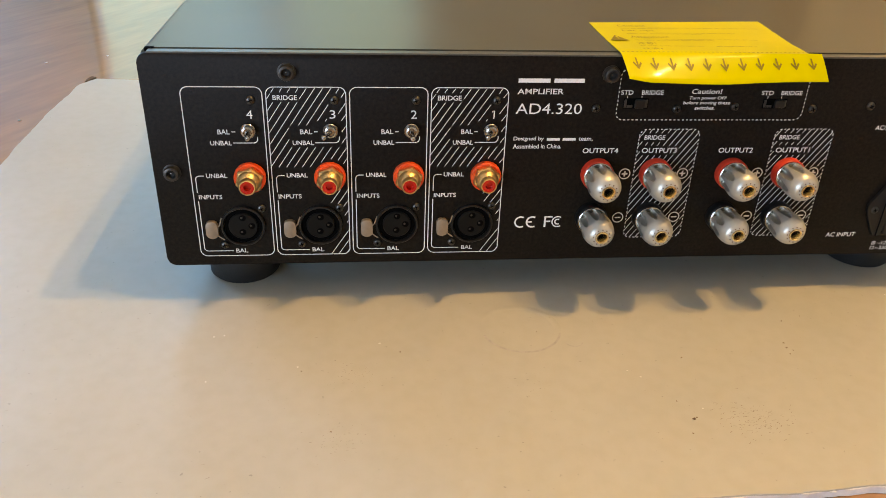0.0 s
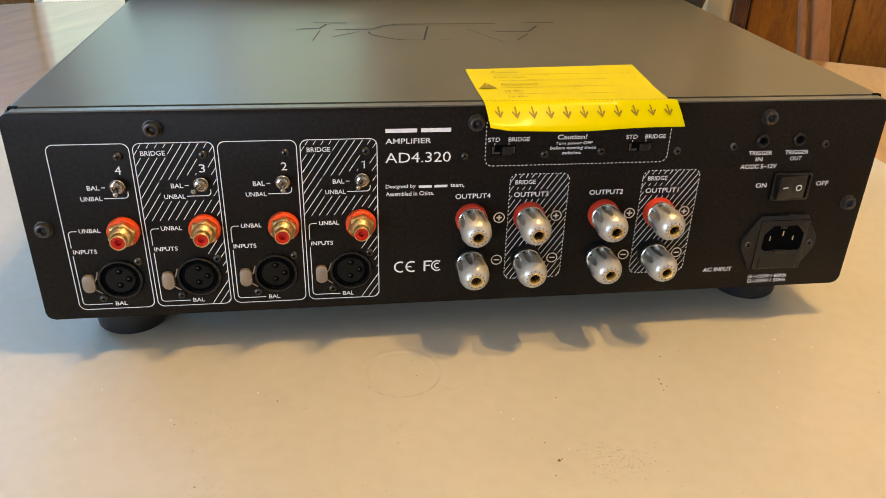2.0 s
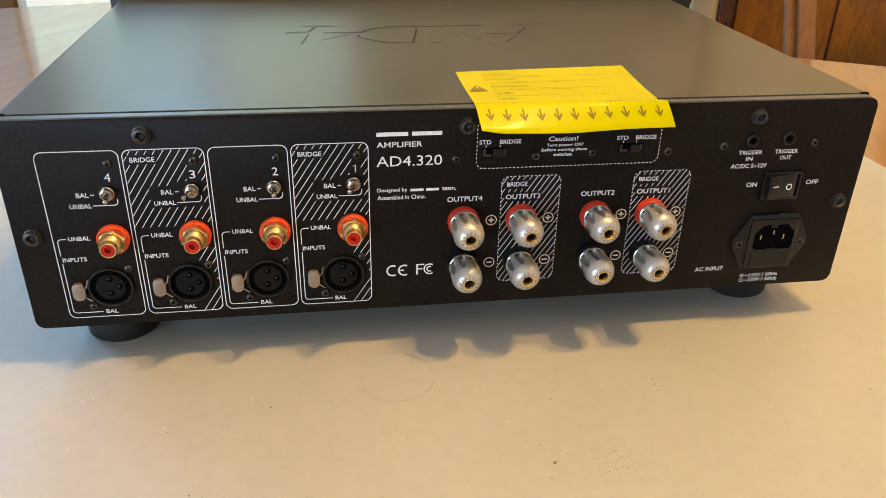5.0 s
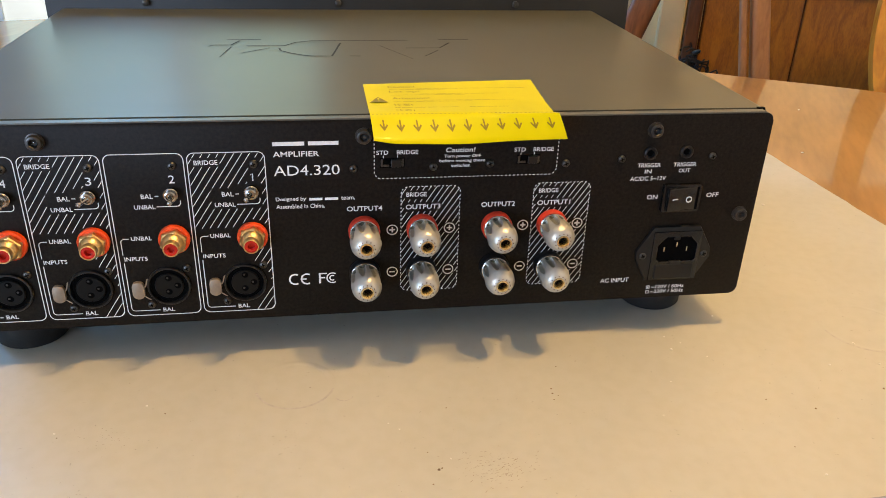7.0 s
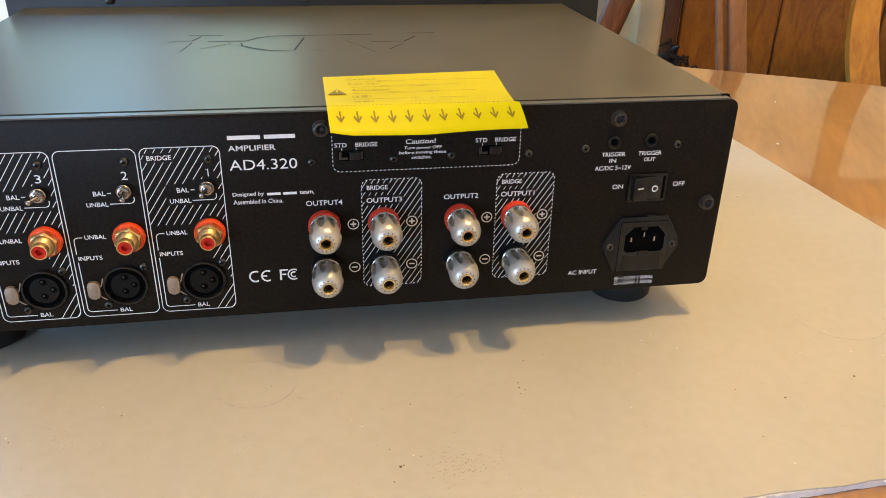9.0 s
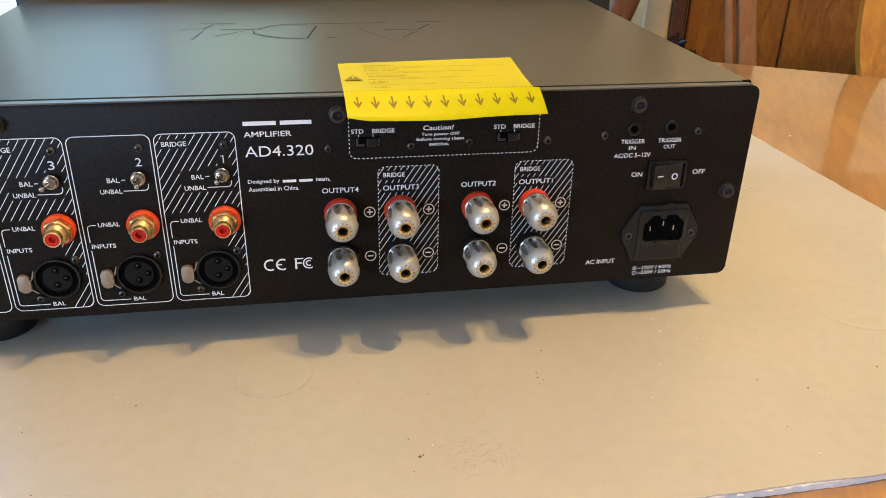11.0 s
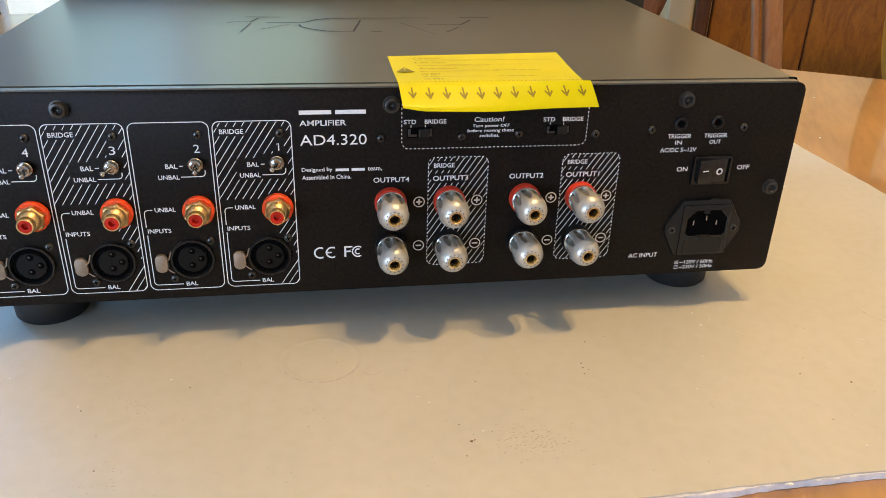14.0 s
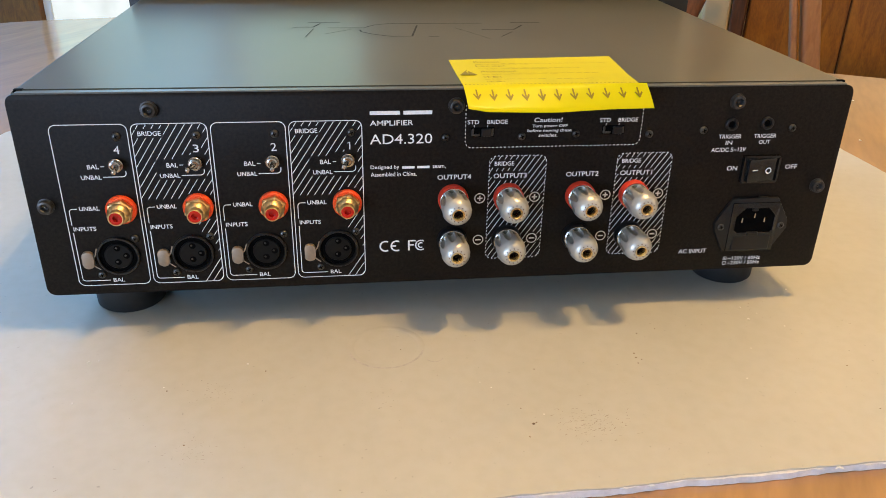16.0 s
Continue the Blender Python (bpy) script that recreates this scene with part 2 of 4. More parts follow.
def boxed(*a, **k):
    return box(bmesh.new(), *a, **k)


def lathe(profile, m, segs=32, bm=None, turn=0.0):
    """A body of revolution about local z; profile rows are (radius, height); a radius of 0 closes an end."""
    bm = bm or bmesh.new()
    rings = []
    for r, h in profile:
        if r == 0:
            rings.append([bm.verts.new(m @ Vector((0, 0, h)))])
        else:
            rings.append([bm.verts.new(m @ Vector((r * math.cos(2 * math.pi * i / segs + turn), r * math.sin(2 * math.pi * i / segs + turn), h))) for i in range(segs)])
    for a, b in zip(rings, rings[1:]):
        for i in range(segs):
            j = (i + 1) % segs
            if len(a) == 1 and len(b) > 1:
                bm.faces.new((a[0], b[i], b[j]))
            elif len(b) == 1 and len(a) > 1:
                bm.faces.new((a[i], a[j], b[0]))
            elif len(a) > 1:
                bm.faces.new((a[i], a[j], b[j], b[i]))
    return bm


def prism(points, h0, h1, m, bm=None, bevel=0.0):
    """A polygon in local x, y, pulled from local height h0 to h1."""
    bm = bm or bmesh.new()
    lo = [bm.verts.new(m @ Vector((x, y, h0))) for x, y in points]
    hi = [bm.verts.new(m @ Vector((x, y, h1))) for x, y in points]
    bm.faces.new(lo[::-1])
    top = bm.faces.new(hi)
    k = len(points)
    for i in range(k):
        bm.faces.new((lo[i], lo[(i + 1) % k], hi[(i + 1) % k], hi[i]))
    if bevel:
        bmesh.ops.bevel(bm, geom=list(top.edges), offset=bevel, segments=2, profile=0.5, affect="EDGES")
    return bm


def rounded(x0, x1, y0, y1, r, n=6):
    pts = []
    for cx, cy, a0 in ((x1 - r, y1 - r, 0), (x0 + r, y1 - r, 90), (x0 + r, y0 + r, 180), (x1 - r, y0 + r, 270)):
        pts += [(cx + r * math.cos(radians(a0 + 90 * i / n)), cy + r * math.sin(radians(a0 + 90 * i / n))) for i in range(n + 1)]
    return pts


LIFT = 0.00012


def stroke(bm, pts, width, m, closed=False, lift=LIFT):
    """A printed or cut line of one width along points in local x, y."""
    pts = [Vector(p) for p in pts]
    k = len(pts)
    rails = []
    for i in range(k):
        a = pts[i - 1] if i or closed else pts[i]
        b = pts[(i + 1) % k] if i < k - 1 or closed else pts[i]
        t = (b - a).normalized()
        c = Vector((-t.y, t.x)) * width / 2
        rails.append((bm.verts.new(m @ Vector((*(pts[i] + c), lift))), bm.verts.new(m @ Vector((*(pts[i] - c), lift)))))
    for i in range(k if closed else k - 1):
        (a, b), (c, d) = rails[i], rails[(i + 1) % k]
        bm.faces.new((a, b, d, c))
    return bm


def dashes(bm, pts, width, m, on, off, closed=True):
    pts = [Vector(p) for p in pts] + ([Vector(pts[0])] if closed else [])
    dist = 0.0
    run = []
    for a, b in zip(pts, pts[1:]):
        steps = max(1, int((b - a).length / 0.00025))
        for i in range(steps):
            p = a.lerp(b, i / steps)
            if dist % (on + off) < on:
                run.append(p)
            else:
                if len(run) > 1:
                    stroke(bm, [run[0], run[len(run) // 2], run[-1]] if len(run) > 2 else run, width, m)
                run = []
            dist += (b - a).length / steps
    if len(run) > 1:
        stroke(bm, [run[0], run[-1]], width, m)
    return bm


def arc(cx, cy, r, a0, a1, n=10):
    return [(cx + r * math.cos(radians(a0 + (a1 - a0) * i / n)), cy + r * math.sin(radians(a0 + (a1 - a0) * i / n))) for i in range(n + 1)]


def lettering(body, x0, x1, y0, y1, m, mat, parent, slant=0.0, label="", lift=LIFT, bold=0.0):
    """Words in the built-in font, fitted into a rectangle of local x, y."""
    cu = bpy.data.curves.new("lettering", "FONT")
    cu.body, cu.size, cu.resolution_u, cu.offset = body, 1.0, 3, bold
    tmp = new("lettering", cu)
    me = bpy.data.meshes.new_from_object(tmp.evaluated_get(bpy.context.evaluated_depsgraph_get()))
    bpy.data.objects.remove(tmp)
    co = np.empty(len(me.vertices) * 3)
    me.vertices.foreach_get("co", co)
    co = co.reshape(-1, 3)
    lo, hi = co.min(0), co.max(0)
    co[:, :2] = (co[:, :2] - lo[:2]) / np.maximum(hi[:2] - lo[:2], 1e-6)
    co[:, 1] = y0 + co[:, 1] * (y1 - y0)
    co[:, 0] = x0 + co[:, 0] * (x1 - x0 - slant * (y1 - y0)) + slant * (co[:, 1] - y0)
    co[:, 2] = lift
    r = np.array(m.to_3x3())
    me.vertices.foreach_set("co", (co @ r.T + np.array(m.translation)).ravel())
    me.update()
    me.materials.clear()
    me.materials.append(mat)
    return place("lettering", me, parent, label)


def hatching(x0, x1, y0, y1, pitch, slope, width, m, blocked, radius=0.003):
    """Printed slanted lines on the rear panel inside a rounded rectangle, broken where blocked(x, y) holds."""
    run_x = (y1 - y0) / slope
    start = x0 - run_x
    while start < x1:
        run = []
        n = 260
        for i in range(n + 1):
            y = y0 + (y1 - y0) * i / n
            x = start + (y - y0) / slope
            qx, qy = max(x0 + radius - x, 0, x - x1 + radius), max(y0 + radius - y, 0, y - y1 + radius)
            inside = x0 <= x <= x1 and math.hypot(qx, qy) <= radius and not blocked(x, y)
            if inside:
                run.append((x, y))
            if (not inside or i == n) and run:
                if len(run) > 2:
                    part("hatch_line", stroke(bmesh.new(), [run[0], run[-1]], width, m), PRINT, panel)
                run = []
        start += pitch


# ---- the room ----
def wall_piece(name, s0, s1, d0, d1, z0, z1, mat, parent=None, label="", bevel=0.0):
    return part(name, boxed(s0, s1, -d1, -d0, z0, z1, bevel=bevel, m=ROOM), mat, parent, label)


S0, S1, DEPTH = -2.6, 1.7, 3.9
tagged(part("floor", boxed(S0 - 0.1, S1 + 0.1, -DEPTH - 0.1, 0.1, FLOOR - 0.1, FLOOR, m=ROOM), FLOORWOOD), "brown wooden floor boards of the dining room", "floor", kind="structure")
tagged(part("ceiling", boxed(S0 - 0.1, S1 + 0.1, -DEPTH - 0.1, 0.1, CEIL, CEIL + 0.1, m=ROOM), WHITE), "plain white ceiling", "ceiling", kind="structure")
tagged(wall_piece("wall_east", S1, S1 + 0.1, 0.0, DEPTH, FLOOR, CEIL, PLASTER), "plain cream plaster wall", "wall", kind="structure")
# the south opening is added to hold the fill lamp
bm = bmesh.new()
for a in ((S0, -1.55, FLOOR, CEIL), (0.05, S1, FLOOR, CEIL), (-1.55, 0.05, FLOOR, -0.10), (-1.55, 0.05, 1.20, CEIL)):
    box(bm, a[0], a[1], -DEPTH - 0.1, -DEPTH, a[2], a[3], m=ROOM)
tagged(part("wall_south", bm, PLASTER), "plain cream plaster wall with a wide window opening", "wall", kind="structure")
bm = bmesh.new()
for a in ((0.0, 0.10, FLOOR, CEIL), (1.26, DEPTH, FLOOR, CEIL), (0.10, 1.26, FLOOR, 0.22), (0.10, 1.26, 1.28, CEIL)):
    box(bm, S0 - 0.1, S0, -a[1], -a[0], a[2], a[3], m=ROOM)
tagged(part("wall_west", bm, PLASTER), "plain cream plaster wall with a wide window opening", "wall", kind="structure")

# the far wall, with the window's opening through it
bm = bmesh.new()
for a in ((S0, WIN_S0, FLOOR, CEIL), (WIN_S1, S1, FLOOR, CEIL), (WIN_S0, WIN_S1, FLOOR, WIN_Z0), (WIN_S0, WIN_S1, WIN_Z1, CEIL)):
    box(bm, a[0], a[1], 0.0, 0.1, a[2], a[3], m=ROOM)
tagged(part("wall_north", bm, CREAM), "cream painted wall behind the table", "wall", kind="structure")

window = tagged(thing("window_1", room(-1.36, 0, WIN_Z0), "tall bright daylight window with a white frame and a mullion", "window", kind="structure"))
part("mullion", boxed(-1.19, -1.15, 0.02, 0.07, WIN_Z0 + 0.041, WIN_Z1 - 0.041, bevel=0.006, m=ROOM), WHITE, window)
for a in ((WIN_S0 - 0.005, WIN_S0 + 0.035, WIN_Z0, WIN_Z1), (WIN_S1 - 0.035, WIN_S1 + 0.005, WIN_Z0, WIN_Z1), (WIN_S0 + 0.035, WIN_S1 - 0.035, WIN_Z1 - 0.04, WIN_Z1 + 0.004), (WIN_S0 + 0.035, WIN_S1 - 0.035, WIN_Z0 - 0.004, WIN_Z0 + 0.04)):
    part("window_frame", boxed(a[0], a[1], 0.02, 0.07, a[2], a[3], bevel=0.004, m=ROOM), WHITE, window)

# bright sky outside the window
SKYGLOW = bpy.data.materials.new("bright_outdoor_sky")
SKYGLOW.use_nodes = True
glow = SKYGLOW.node_tree.nodes["Principled BSDF"]
glow.inputs["Base Color"].default_value = (0.3, 0.33, 0.35, 1)
glow.inputs["Emission Strength"].default_value = 1.0
gn, gl = SKYGLOW.node_tree.nodes, SKYGLOW.node_tree.links
gco, gsep = gn.new("ShaderNodeTexCoord"), gn.new("ShaderNodeSeparateXYZ")
gl.new(gco.outputs["Object"], gsep.inputs[0])


def glow_ramp(source, lo, hi, stops):
    """A colour ramp over a length in metres."""
    mr, ramp = gn.new("ShaderNodeMapRange"), gn.new("ShaderNodeValToRGB")
    mr.inputs["From Min"].default_value, mr.inputs["From Max"].default_value = lo, hi
    gl.new(source, mr.inputs["Value"])
    gl.new(mr.outputs[0], ramp.inputs["Fac"])
    while len(ramp.color_ramp.elements) < len(stops):
        ramp.color_ramp.elements.new(0.5)
    for e, (at, colour) in zip(ramp.color_ramp.elements, stops):
        e.position, e.color = at, (*colour, 1)
    return ramp.outputs["Color"]


# pale near the horizon, bluer above, one side brightened and warmed for the cover's reflection
height = glow_ramp(gsep.outputs["Z"], -0.6, 1.6, [(0.0, (0.76, 0.84, 0.90)), (0.38, (0.80, 0.88, 0.98)), (0.46, (0.66, 1.14, 1.28)), (1.0, (0.74, 1.3, 1.46))])
side = glow_ramp(gsep.outputs["X"], -0.5, 0.5, [(0.0, (1.0, 1.0, 1.0)), (0.45, (1.0, 1.0, 1.0)), (0.55, (1.26, 1.12, 0.92)), (1.0, (1.26, 1.12, 0.92))])
clouds = gn.new("ShaderNodeTexNoise")
clouds.inputs["Scale"].default_value, clouds.inputs["Detail"].default_value = 14, 5
gl.new(gco.outputs["Object"], clouds.inputs["Vector"])
puff = gn.new("ShaderNodeMapRange")
puff.inputs["From Min"].default_value, puff.inputs["From Max"].default_value = 0.35, 0.65
puff.inputs["To Min"].default_value, puff.inputs["To Max"].default_value = 0.86, 1.06
gl.new(clouds.outputs["Fac"], puff.inputs["Value"])
gmix, gpuff = gn.new("ShaderNodeMix"), gn.new("ShaderNodeMix")
for g in (gmix, gpuff):
    g.data_type, g.blend_type = "RGBA", "MULTIPLY"
    g.inputs["Factor"].default_value = 1
gl.new(height, gmix.inputs["A"])
gl.new(side, gmix.inputs["B"])
gl.new(gmix.outputs["Result"], gpuff.inputs["A"])
gl.new(puff.outputs[0], gpuff.inputs["B"])
gl.new(gpuff.outputs["Result"], glow.inputs["Emission Color"])
backdrop = tagged(part("backdrop", boxed(-1.5, 1.5, -0.005, 0.005, WIN_Z0 - 0.4, WIN_Z1 + 0.6), SKYGLOW), "pale bright sky outside the window", "backdrop", kind="structure")
backdrop.matrix_basis = ROOM @ pose(-1.55, 0.60, 0)

for nm, spans, label in (
    ("window_2", [(S0 - 0.07, S0 - 0.03, -1.26, -1.22, 0.22, 1.28), (S0 - 0.07, S0 - 0.03, -0.14, -0.10, 0.22, 1.28), (S0 - 0.07, S0 - 0.03, -1.22, -0.14, 0.22, 0.26), (S0 - 0.07, S0 - 0.03, -1.22, -0.14, 1.24, 1.28)], "white framed window in the side wall"),
    # surround of the added south opening, never in view
    ("fill_window_3", [(-1.55, -1.51, -DEPTH - 0.07, -DEPTH - 0.03, -0.10, 1.20), (0.01, 0.05, -DEPTH - 0.07, -DEPTH - 0.03, -0.10, 1.20), (-1.51, 0.01, -DEPTH - 0.07, -DEPTH - 0.03, -0.10, -0.06), (-1.51, 0.01, -DEPTH - 0.07, -DEPTH - 0.03, 1.16, 1.20)], "wide white framed window, unseen, added around the fill lamp"),
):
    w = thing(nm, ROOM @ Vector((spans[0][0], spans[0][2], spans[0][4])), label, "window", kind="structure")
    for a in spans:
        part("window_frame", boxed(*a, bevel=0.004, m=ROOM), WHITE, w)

# lamp over the table: rod, crossbar and two sockets above the bulbs
pendant = thing("ceiling_lamp", (0.515, -0.0975, CEIL), "dark metal ceiling lamp with two sockets over the table", "lamp")
part("canopy", lathe([(0, CEIL - 0.03), (0.02, CEIL - 0.03), (0.05, CEIL - 0.005), (0.05, CEIL - 0.0005), (0, CEIL - 0.0005)], pose(0.515, -0.0975, 0), 24), BLACKMETAL, pendant, smooth=40)
part("rod", lathe([(0, 1.228), (0.006, 1.228), (0.006, CEIL - 0.031), (0, CEIL - 0.031)], pose(0.515, -0.0975, 0), 12), BLACKMETAL, pendant, smooth=40)
part("crossbar", boxed(-0.075, 0.075, -0.006, 0.006, 1.215, 1.227, bevel=0.002, m=pose(0.515, -0.0975, 0, 0, 0, 35.3)), BLACKMETAL, pendant)
for at in ((0.462, -0.135), (0.568, -0.060)):
    part("socket", lathe([(0, 1.170), (0.012, 1.170), (0.014, 1.19), (0.012, 1.2145), (0, 1.2145)], pose(*at, 0), 20), WHITE, pendant, smooth=40)

# casing beside the window, and dark woodwork left of it
tagged(wall_piece("trim_window", CASING_S - 0.025, CASING_S, 0.0, 0.006, FLOOR, WIN_Z1 + 0.06, WHITE, bevel=0.002), "off-white window casing", "trim", kind="structure")
tagged(wall_piece("wood_panel_west", -2.5, CASING_S - 0.026, 0.0, 0.018, FLOOR, 1.2, WESTWOOD, bevel=0.003), "brown wood panelling beside the window", "wall panelling", kind="structure")

# painted door, its casing, and the panelled wall to the east
door = thing("door_1", room(-0.39, 0, FLOOR), "closed grey-beige painted door behind the table", "door", kind="structure")
part("door_leaf", boxed(-0.73, -0.066, -0.006, -0.0005, FLOOR + 0.008, 1.28, bevel=0.002, m=ROOM), DOORPAINT, door)
for z0, z1 in ((FLOOR + 0.16, -0.02), (0.10, 1.14)):
    for a in ((-0.64, -0.62, z0, z1), (-0.176, -0.156, z0, z1), (-0.62, -0.176, z0, z0 + 0.02), (-0.62, -0.176, z1 - 0.02, z1)):
        part("moulding", boxed(a[0], a[1], -0.012, -0.0062, a[2], a[3], bevel=0.003, m=ROOM), DOORPAINT, door)
tagged(wall_piece("trim_door", -0.033, 0.015, 0.0, 0.022, FLOOR, 1.3, CASING, bevel=0.005), "grey-beige painted door casing", "trim", kind="structure")
tagged(wall_piece("frame_post", 0.017, 0.042, 0.0, 0.03, FLOOR, 1.3, FRAMEWOOD, bevel=0.004), "dark stained wooden corner moulding", "trim", kind="structure")
panelling = tagged(thing("wood_panelling", room(0.9, 0, FLOOR), "reddish-brown wood wall panelling with dark grooves", "wall panelling", kind="structure"))
RAIL = 0.055
edges = [0.045, 0.210, 0.372, 0.56, 0.78, 1.0, 1.25, 1.48, 1.68]
for a, b in zip(edges, edges[1:]):
    wall_piece("panel", a + 0.0014, b - 0.0014, 0.0, 0.014, FLOOR, RAIL, PANELLING, panelling, bevel=0.0025)
wall_piece("chair_rail", 0.043, 1.69, 0.0, 0.03, RAIL + 0.001, RAIL + 0.04, CREAM, panelling, "cream chair rail", bevel=0.006)
wall_piece("backing", 0.043, 1.69, 0.0, 0.004, FLOOR, RAIL - 0.002, FRAMEWOOD, panelling)


# ---- table ----
def closed_curve(points, n=10):
    """A smooth closed outline through points."""
    k, out = len(points), []
    for i in range(k):
        p0, p1, p2, p3 = (Vector(points[(i + j - 1) % k]) for j in range(4))
        for s in range(n):
            t = s / n
            out.append(tuple(0.5 * (2 * p1 + (p2 - p0) * t + (2 * p0 - 5 * p1 + 4 * p2 - p3) * t * t + (3 * p1 - p0 - 3 * p2 + p3) * t ** 3)))
    return out


BOARD_T = 0.0045
TABLE_TOP = -BOARD_T
outline = closed_curve([(0.95, 0.468), (0.70, 0.622), (0.40, 0.81), (0.12, 0.965), (-0.08, 1.01), (-0.25, 0.98), (-0.40, 0.925), (-0.70, 0.76), (-0.92, 0.42), (-0.98, 0.02), (-0.85, -0.38), (-0.5, -0.70), (0.0, -0.84), (0.5, -0.78), (0.92, -0.52), (1.15, -0.12), (1.12, 0.24)])
table = thing("dining_table", (0.05, 0.1, FLOOR), "large oval varnished wooden dining table", "table")
bm = prism(outline, TABLE_TOP - 0.03, TABLE_TOP, Matrix(), bevel=0.008)
part("tabletop", bm, TABLE, table, smooth=35)
for lx, ly in ((-0.5, 0.45), (0.62, 0.33), (-0.42, -0.38), (0.6, -0.36)):
    part("leg", lathe([(0, FLOOR), (0.022, FLOOR), (0.026, FLOOR + 0.05), (0.022, FLOOR + 0.2), (0.036, -0.2), (0.036, TABLE_TOP - 0.031), (0, TABLE_TOP - 0.031)], pose(lx, ly, 0), 20), TABLE, table, smooth=40)


# ---- board under the amplifier ----
def ragged(points, step, amount, seed):
    rnd = random.Random(seed)
    out = []
    for i, p in enumerate(points):
        a, b = Vector(p), Vector(points[(i + 1) % len(points)])
        n = max(2, int((b - a).length / step))
        side = Vector((-(b - a).y, (b - a).x)).normalized()
        drift = 0.0
        for j in range(n):
            drift = drift * 0.8 + rnd.uniform(-amount, amount)
            out.append(tuple(a.lerp(b, j / n) + side * (drift if j else 0)))
    return out


board = thing("backing_board", (0.23, 0.12, TABLE_TOP), "large grey-white board sheet with worn edges lying on the table", "board sheet")
corners = [(-0.142, -0.156), (0.634, -0.136), (0.614, 0.365), (-0.112, 0.373), (-0.144, 0.377), (-0.1540, 0.360), (-0.1565, 0.29)]
rim = ragged(corners, 0.006, 0.0005, 5)
bm = prism(rim, -0.0008, 0.0, Matrix(), bevel=0.0003)
part("sheet", bm, BOARD, board)
bm = prism([(0.235 + (x - 0.235) * 1.0004, 0.11 + (y - 0.11) * 1.0012) for x, y in ragged(corners, 0.003, 0.00045, 9)], TABLE_TOP + 0.0002, -0.0009, Matrix())
part("core", bm, BOARD_EDGE, board, "white torn core showing along the cut edge")
# a torn flap at the far corner, a lifted ring and crumbs
bm = bmesh.new()
tear = [(-0.1510, 0.3670, 0.0005), (-0.1505, 0.3725, 0.0012), (-0.1480, 0.3785, 0.0018), (-0.1440, 0.3780, 0.0010), (-0.1475, 0.3730, 0.0006)]
vs = [bm.verts.new(p) for p in tear]
ws = [bm.verts.new((p[0], p[1], p[2] - 0.0012)) for p in tear]
bm.faces.new(vs)
bm.faces.new(ws[::-1])
for i in range(5):
    bm.faces.new((vs[i], vs[(i + 1) % 5], ws[(i + 1) % 5], ws[i]))
part("torn_corner", bm, material("brown_torn_card", (0.12, 0.085, 0.06), 0.8, vary=0.3, scale=200), board, "torn brown corner ply bent upward")


def crumb(name, x, y, size, mat, label, z=0.0, seed=0):
    rnd = random.Random(seed)
    bm = bmesh.new()
    bmesh.ops.create_icosphere(bm, subdivisions=1, radius=size)
    for v in bm.verts:
        v.co = Vector((x + v.co.x * rnd.uniform(0.6, 1.5), y + v.co.y * rnd.uniform(0.6, 1.5), z + size * 0.45 + v.co.z * 0.5))
    return tagged(part(name, bm, mat), label, "crumb", "crumbs on the table")


CRUMB_W = material("white_foam_crumb", (0.85, 0.84, 0.80), 0.7, vary=0.1, scale=400)
CRUMB_D = material("dark_dirt", (0.24, 0.17, 0.11), 0.8, vary=0.3, scale=400)


# ---- amplifier ----
PH0, PH1, PW = 0.022, 0.130, 0.430
TOP = 0.131
amp = thing("power_amplifier", (0.215, 0.15, 0.0), "black metal power amplifier seen from its connector side, on the board", "amplifier")
P = on_panel(0, 0)

panel = part("rear_panel", prism(rounded(0, PW, PH0, PH1, 0.0042), -0.003, 0.0, P, bevel=0.0004), PANEL, amp, "black powder-coated panel with white print", smooth=30)
# lighter strip puts the top edge's grazing sheen into its colour
part("sheen_strip", boxed(0.0045, PW - 0.0045, 0.0004, 0.0053, 0.1292, 0.1307, bevel=0.00025), EDGE_SHEEN, panel, "lighter strip painted as the sheen on the panel's top edge")
# cover: a folded sheet with soft long edges, closed under the floor of the chassis
part("chassis", boxed(0.004, PW - 0.004, 0.0034, 0.2930, 0.024, 0.1278, bevel=0.001), PANEL, amp)
bm = bmesh.new()
sec = [(0.0035, 0.045)] + [(0.0035, 0.1265)] + arc(0.0075, 0.127, 0.004, 180, 90, 5) + arc(PW - 0.0075, 0.127, 0.004, 90, 0, 5) + [(PW - 0.0035, 0.1265), (PW - 0.0035, 0.045)]
sec = [(x - 0.0030 if x < 0.2 else x + 0.0030, z) for x, z in sec]
front = [bm.verts.new((x, 0.0066, z)) for x, z in sec]
lip = [bm.verts.new((0.215 + (x - 0.215) * 0.994, 0.0066, z - 0.0020)) for x, z in sec]
back = [bm.verts.new((x, 0.2935, z)) for x, z in sec]
for i in range(len(sec) - 1):
    bm.faces.new((front[i], front[i + 1], back[i + 1], back[i]))
    bm.faces.new((lip[i], lip[i + 1], front[i + 1], front[i]))
cover = part("cover", bm, COVER, amp, "satin dark top cover", smooth=60)
front_plate = part("front_plate", prism(rounded(-0.009, 0.459, 0.018, 0.152, 0.004), -0.306, -0.2937, P, bevel=0.001), PLATE, amp, "tall black front plate rising above the cover", smooth=30)
for x in (0.065, 0.2135, 0.360):
    part("plate_screw", lathe([(0.0026, -0.2936), (0.0026, -0.2905), (0.0018, -0.2900), (0, -0.2900)], on_panel(x, 0.136), 16), SCREW, front_plate, smooth=40)
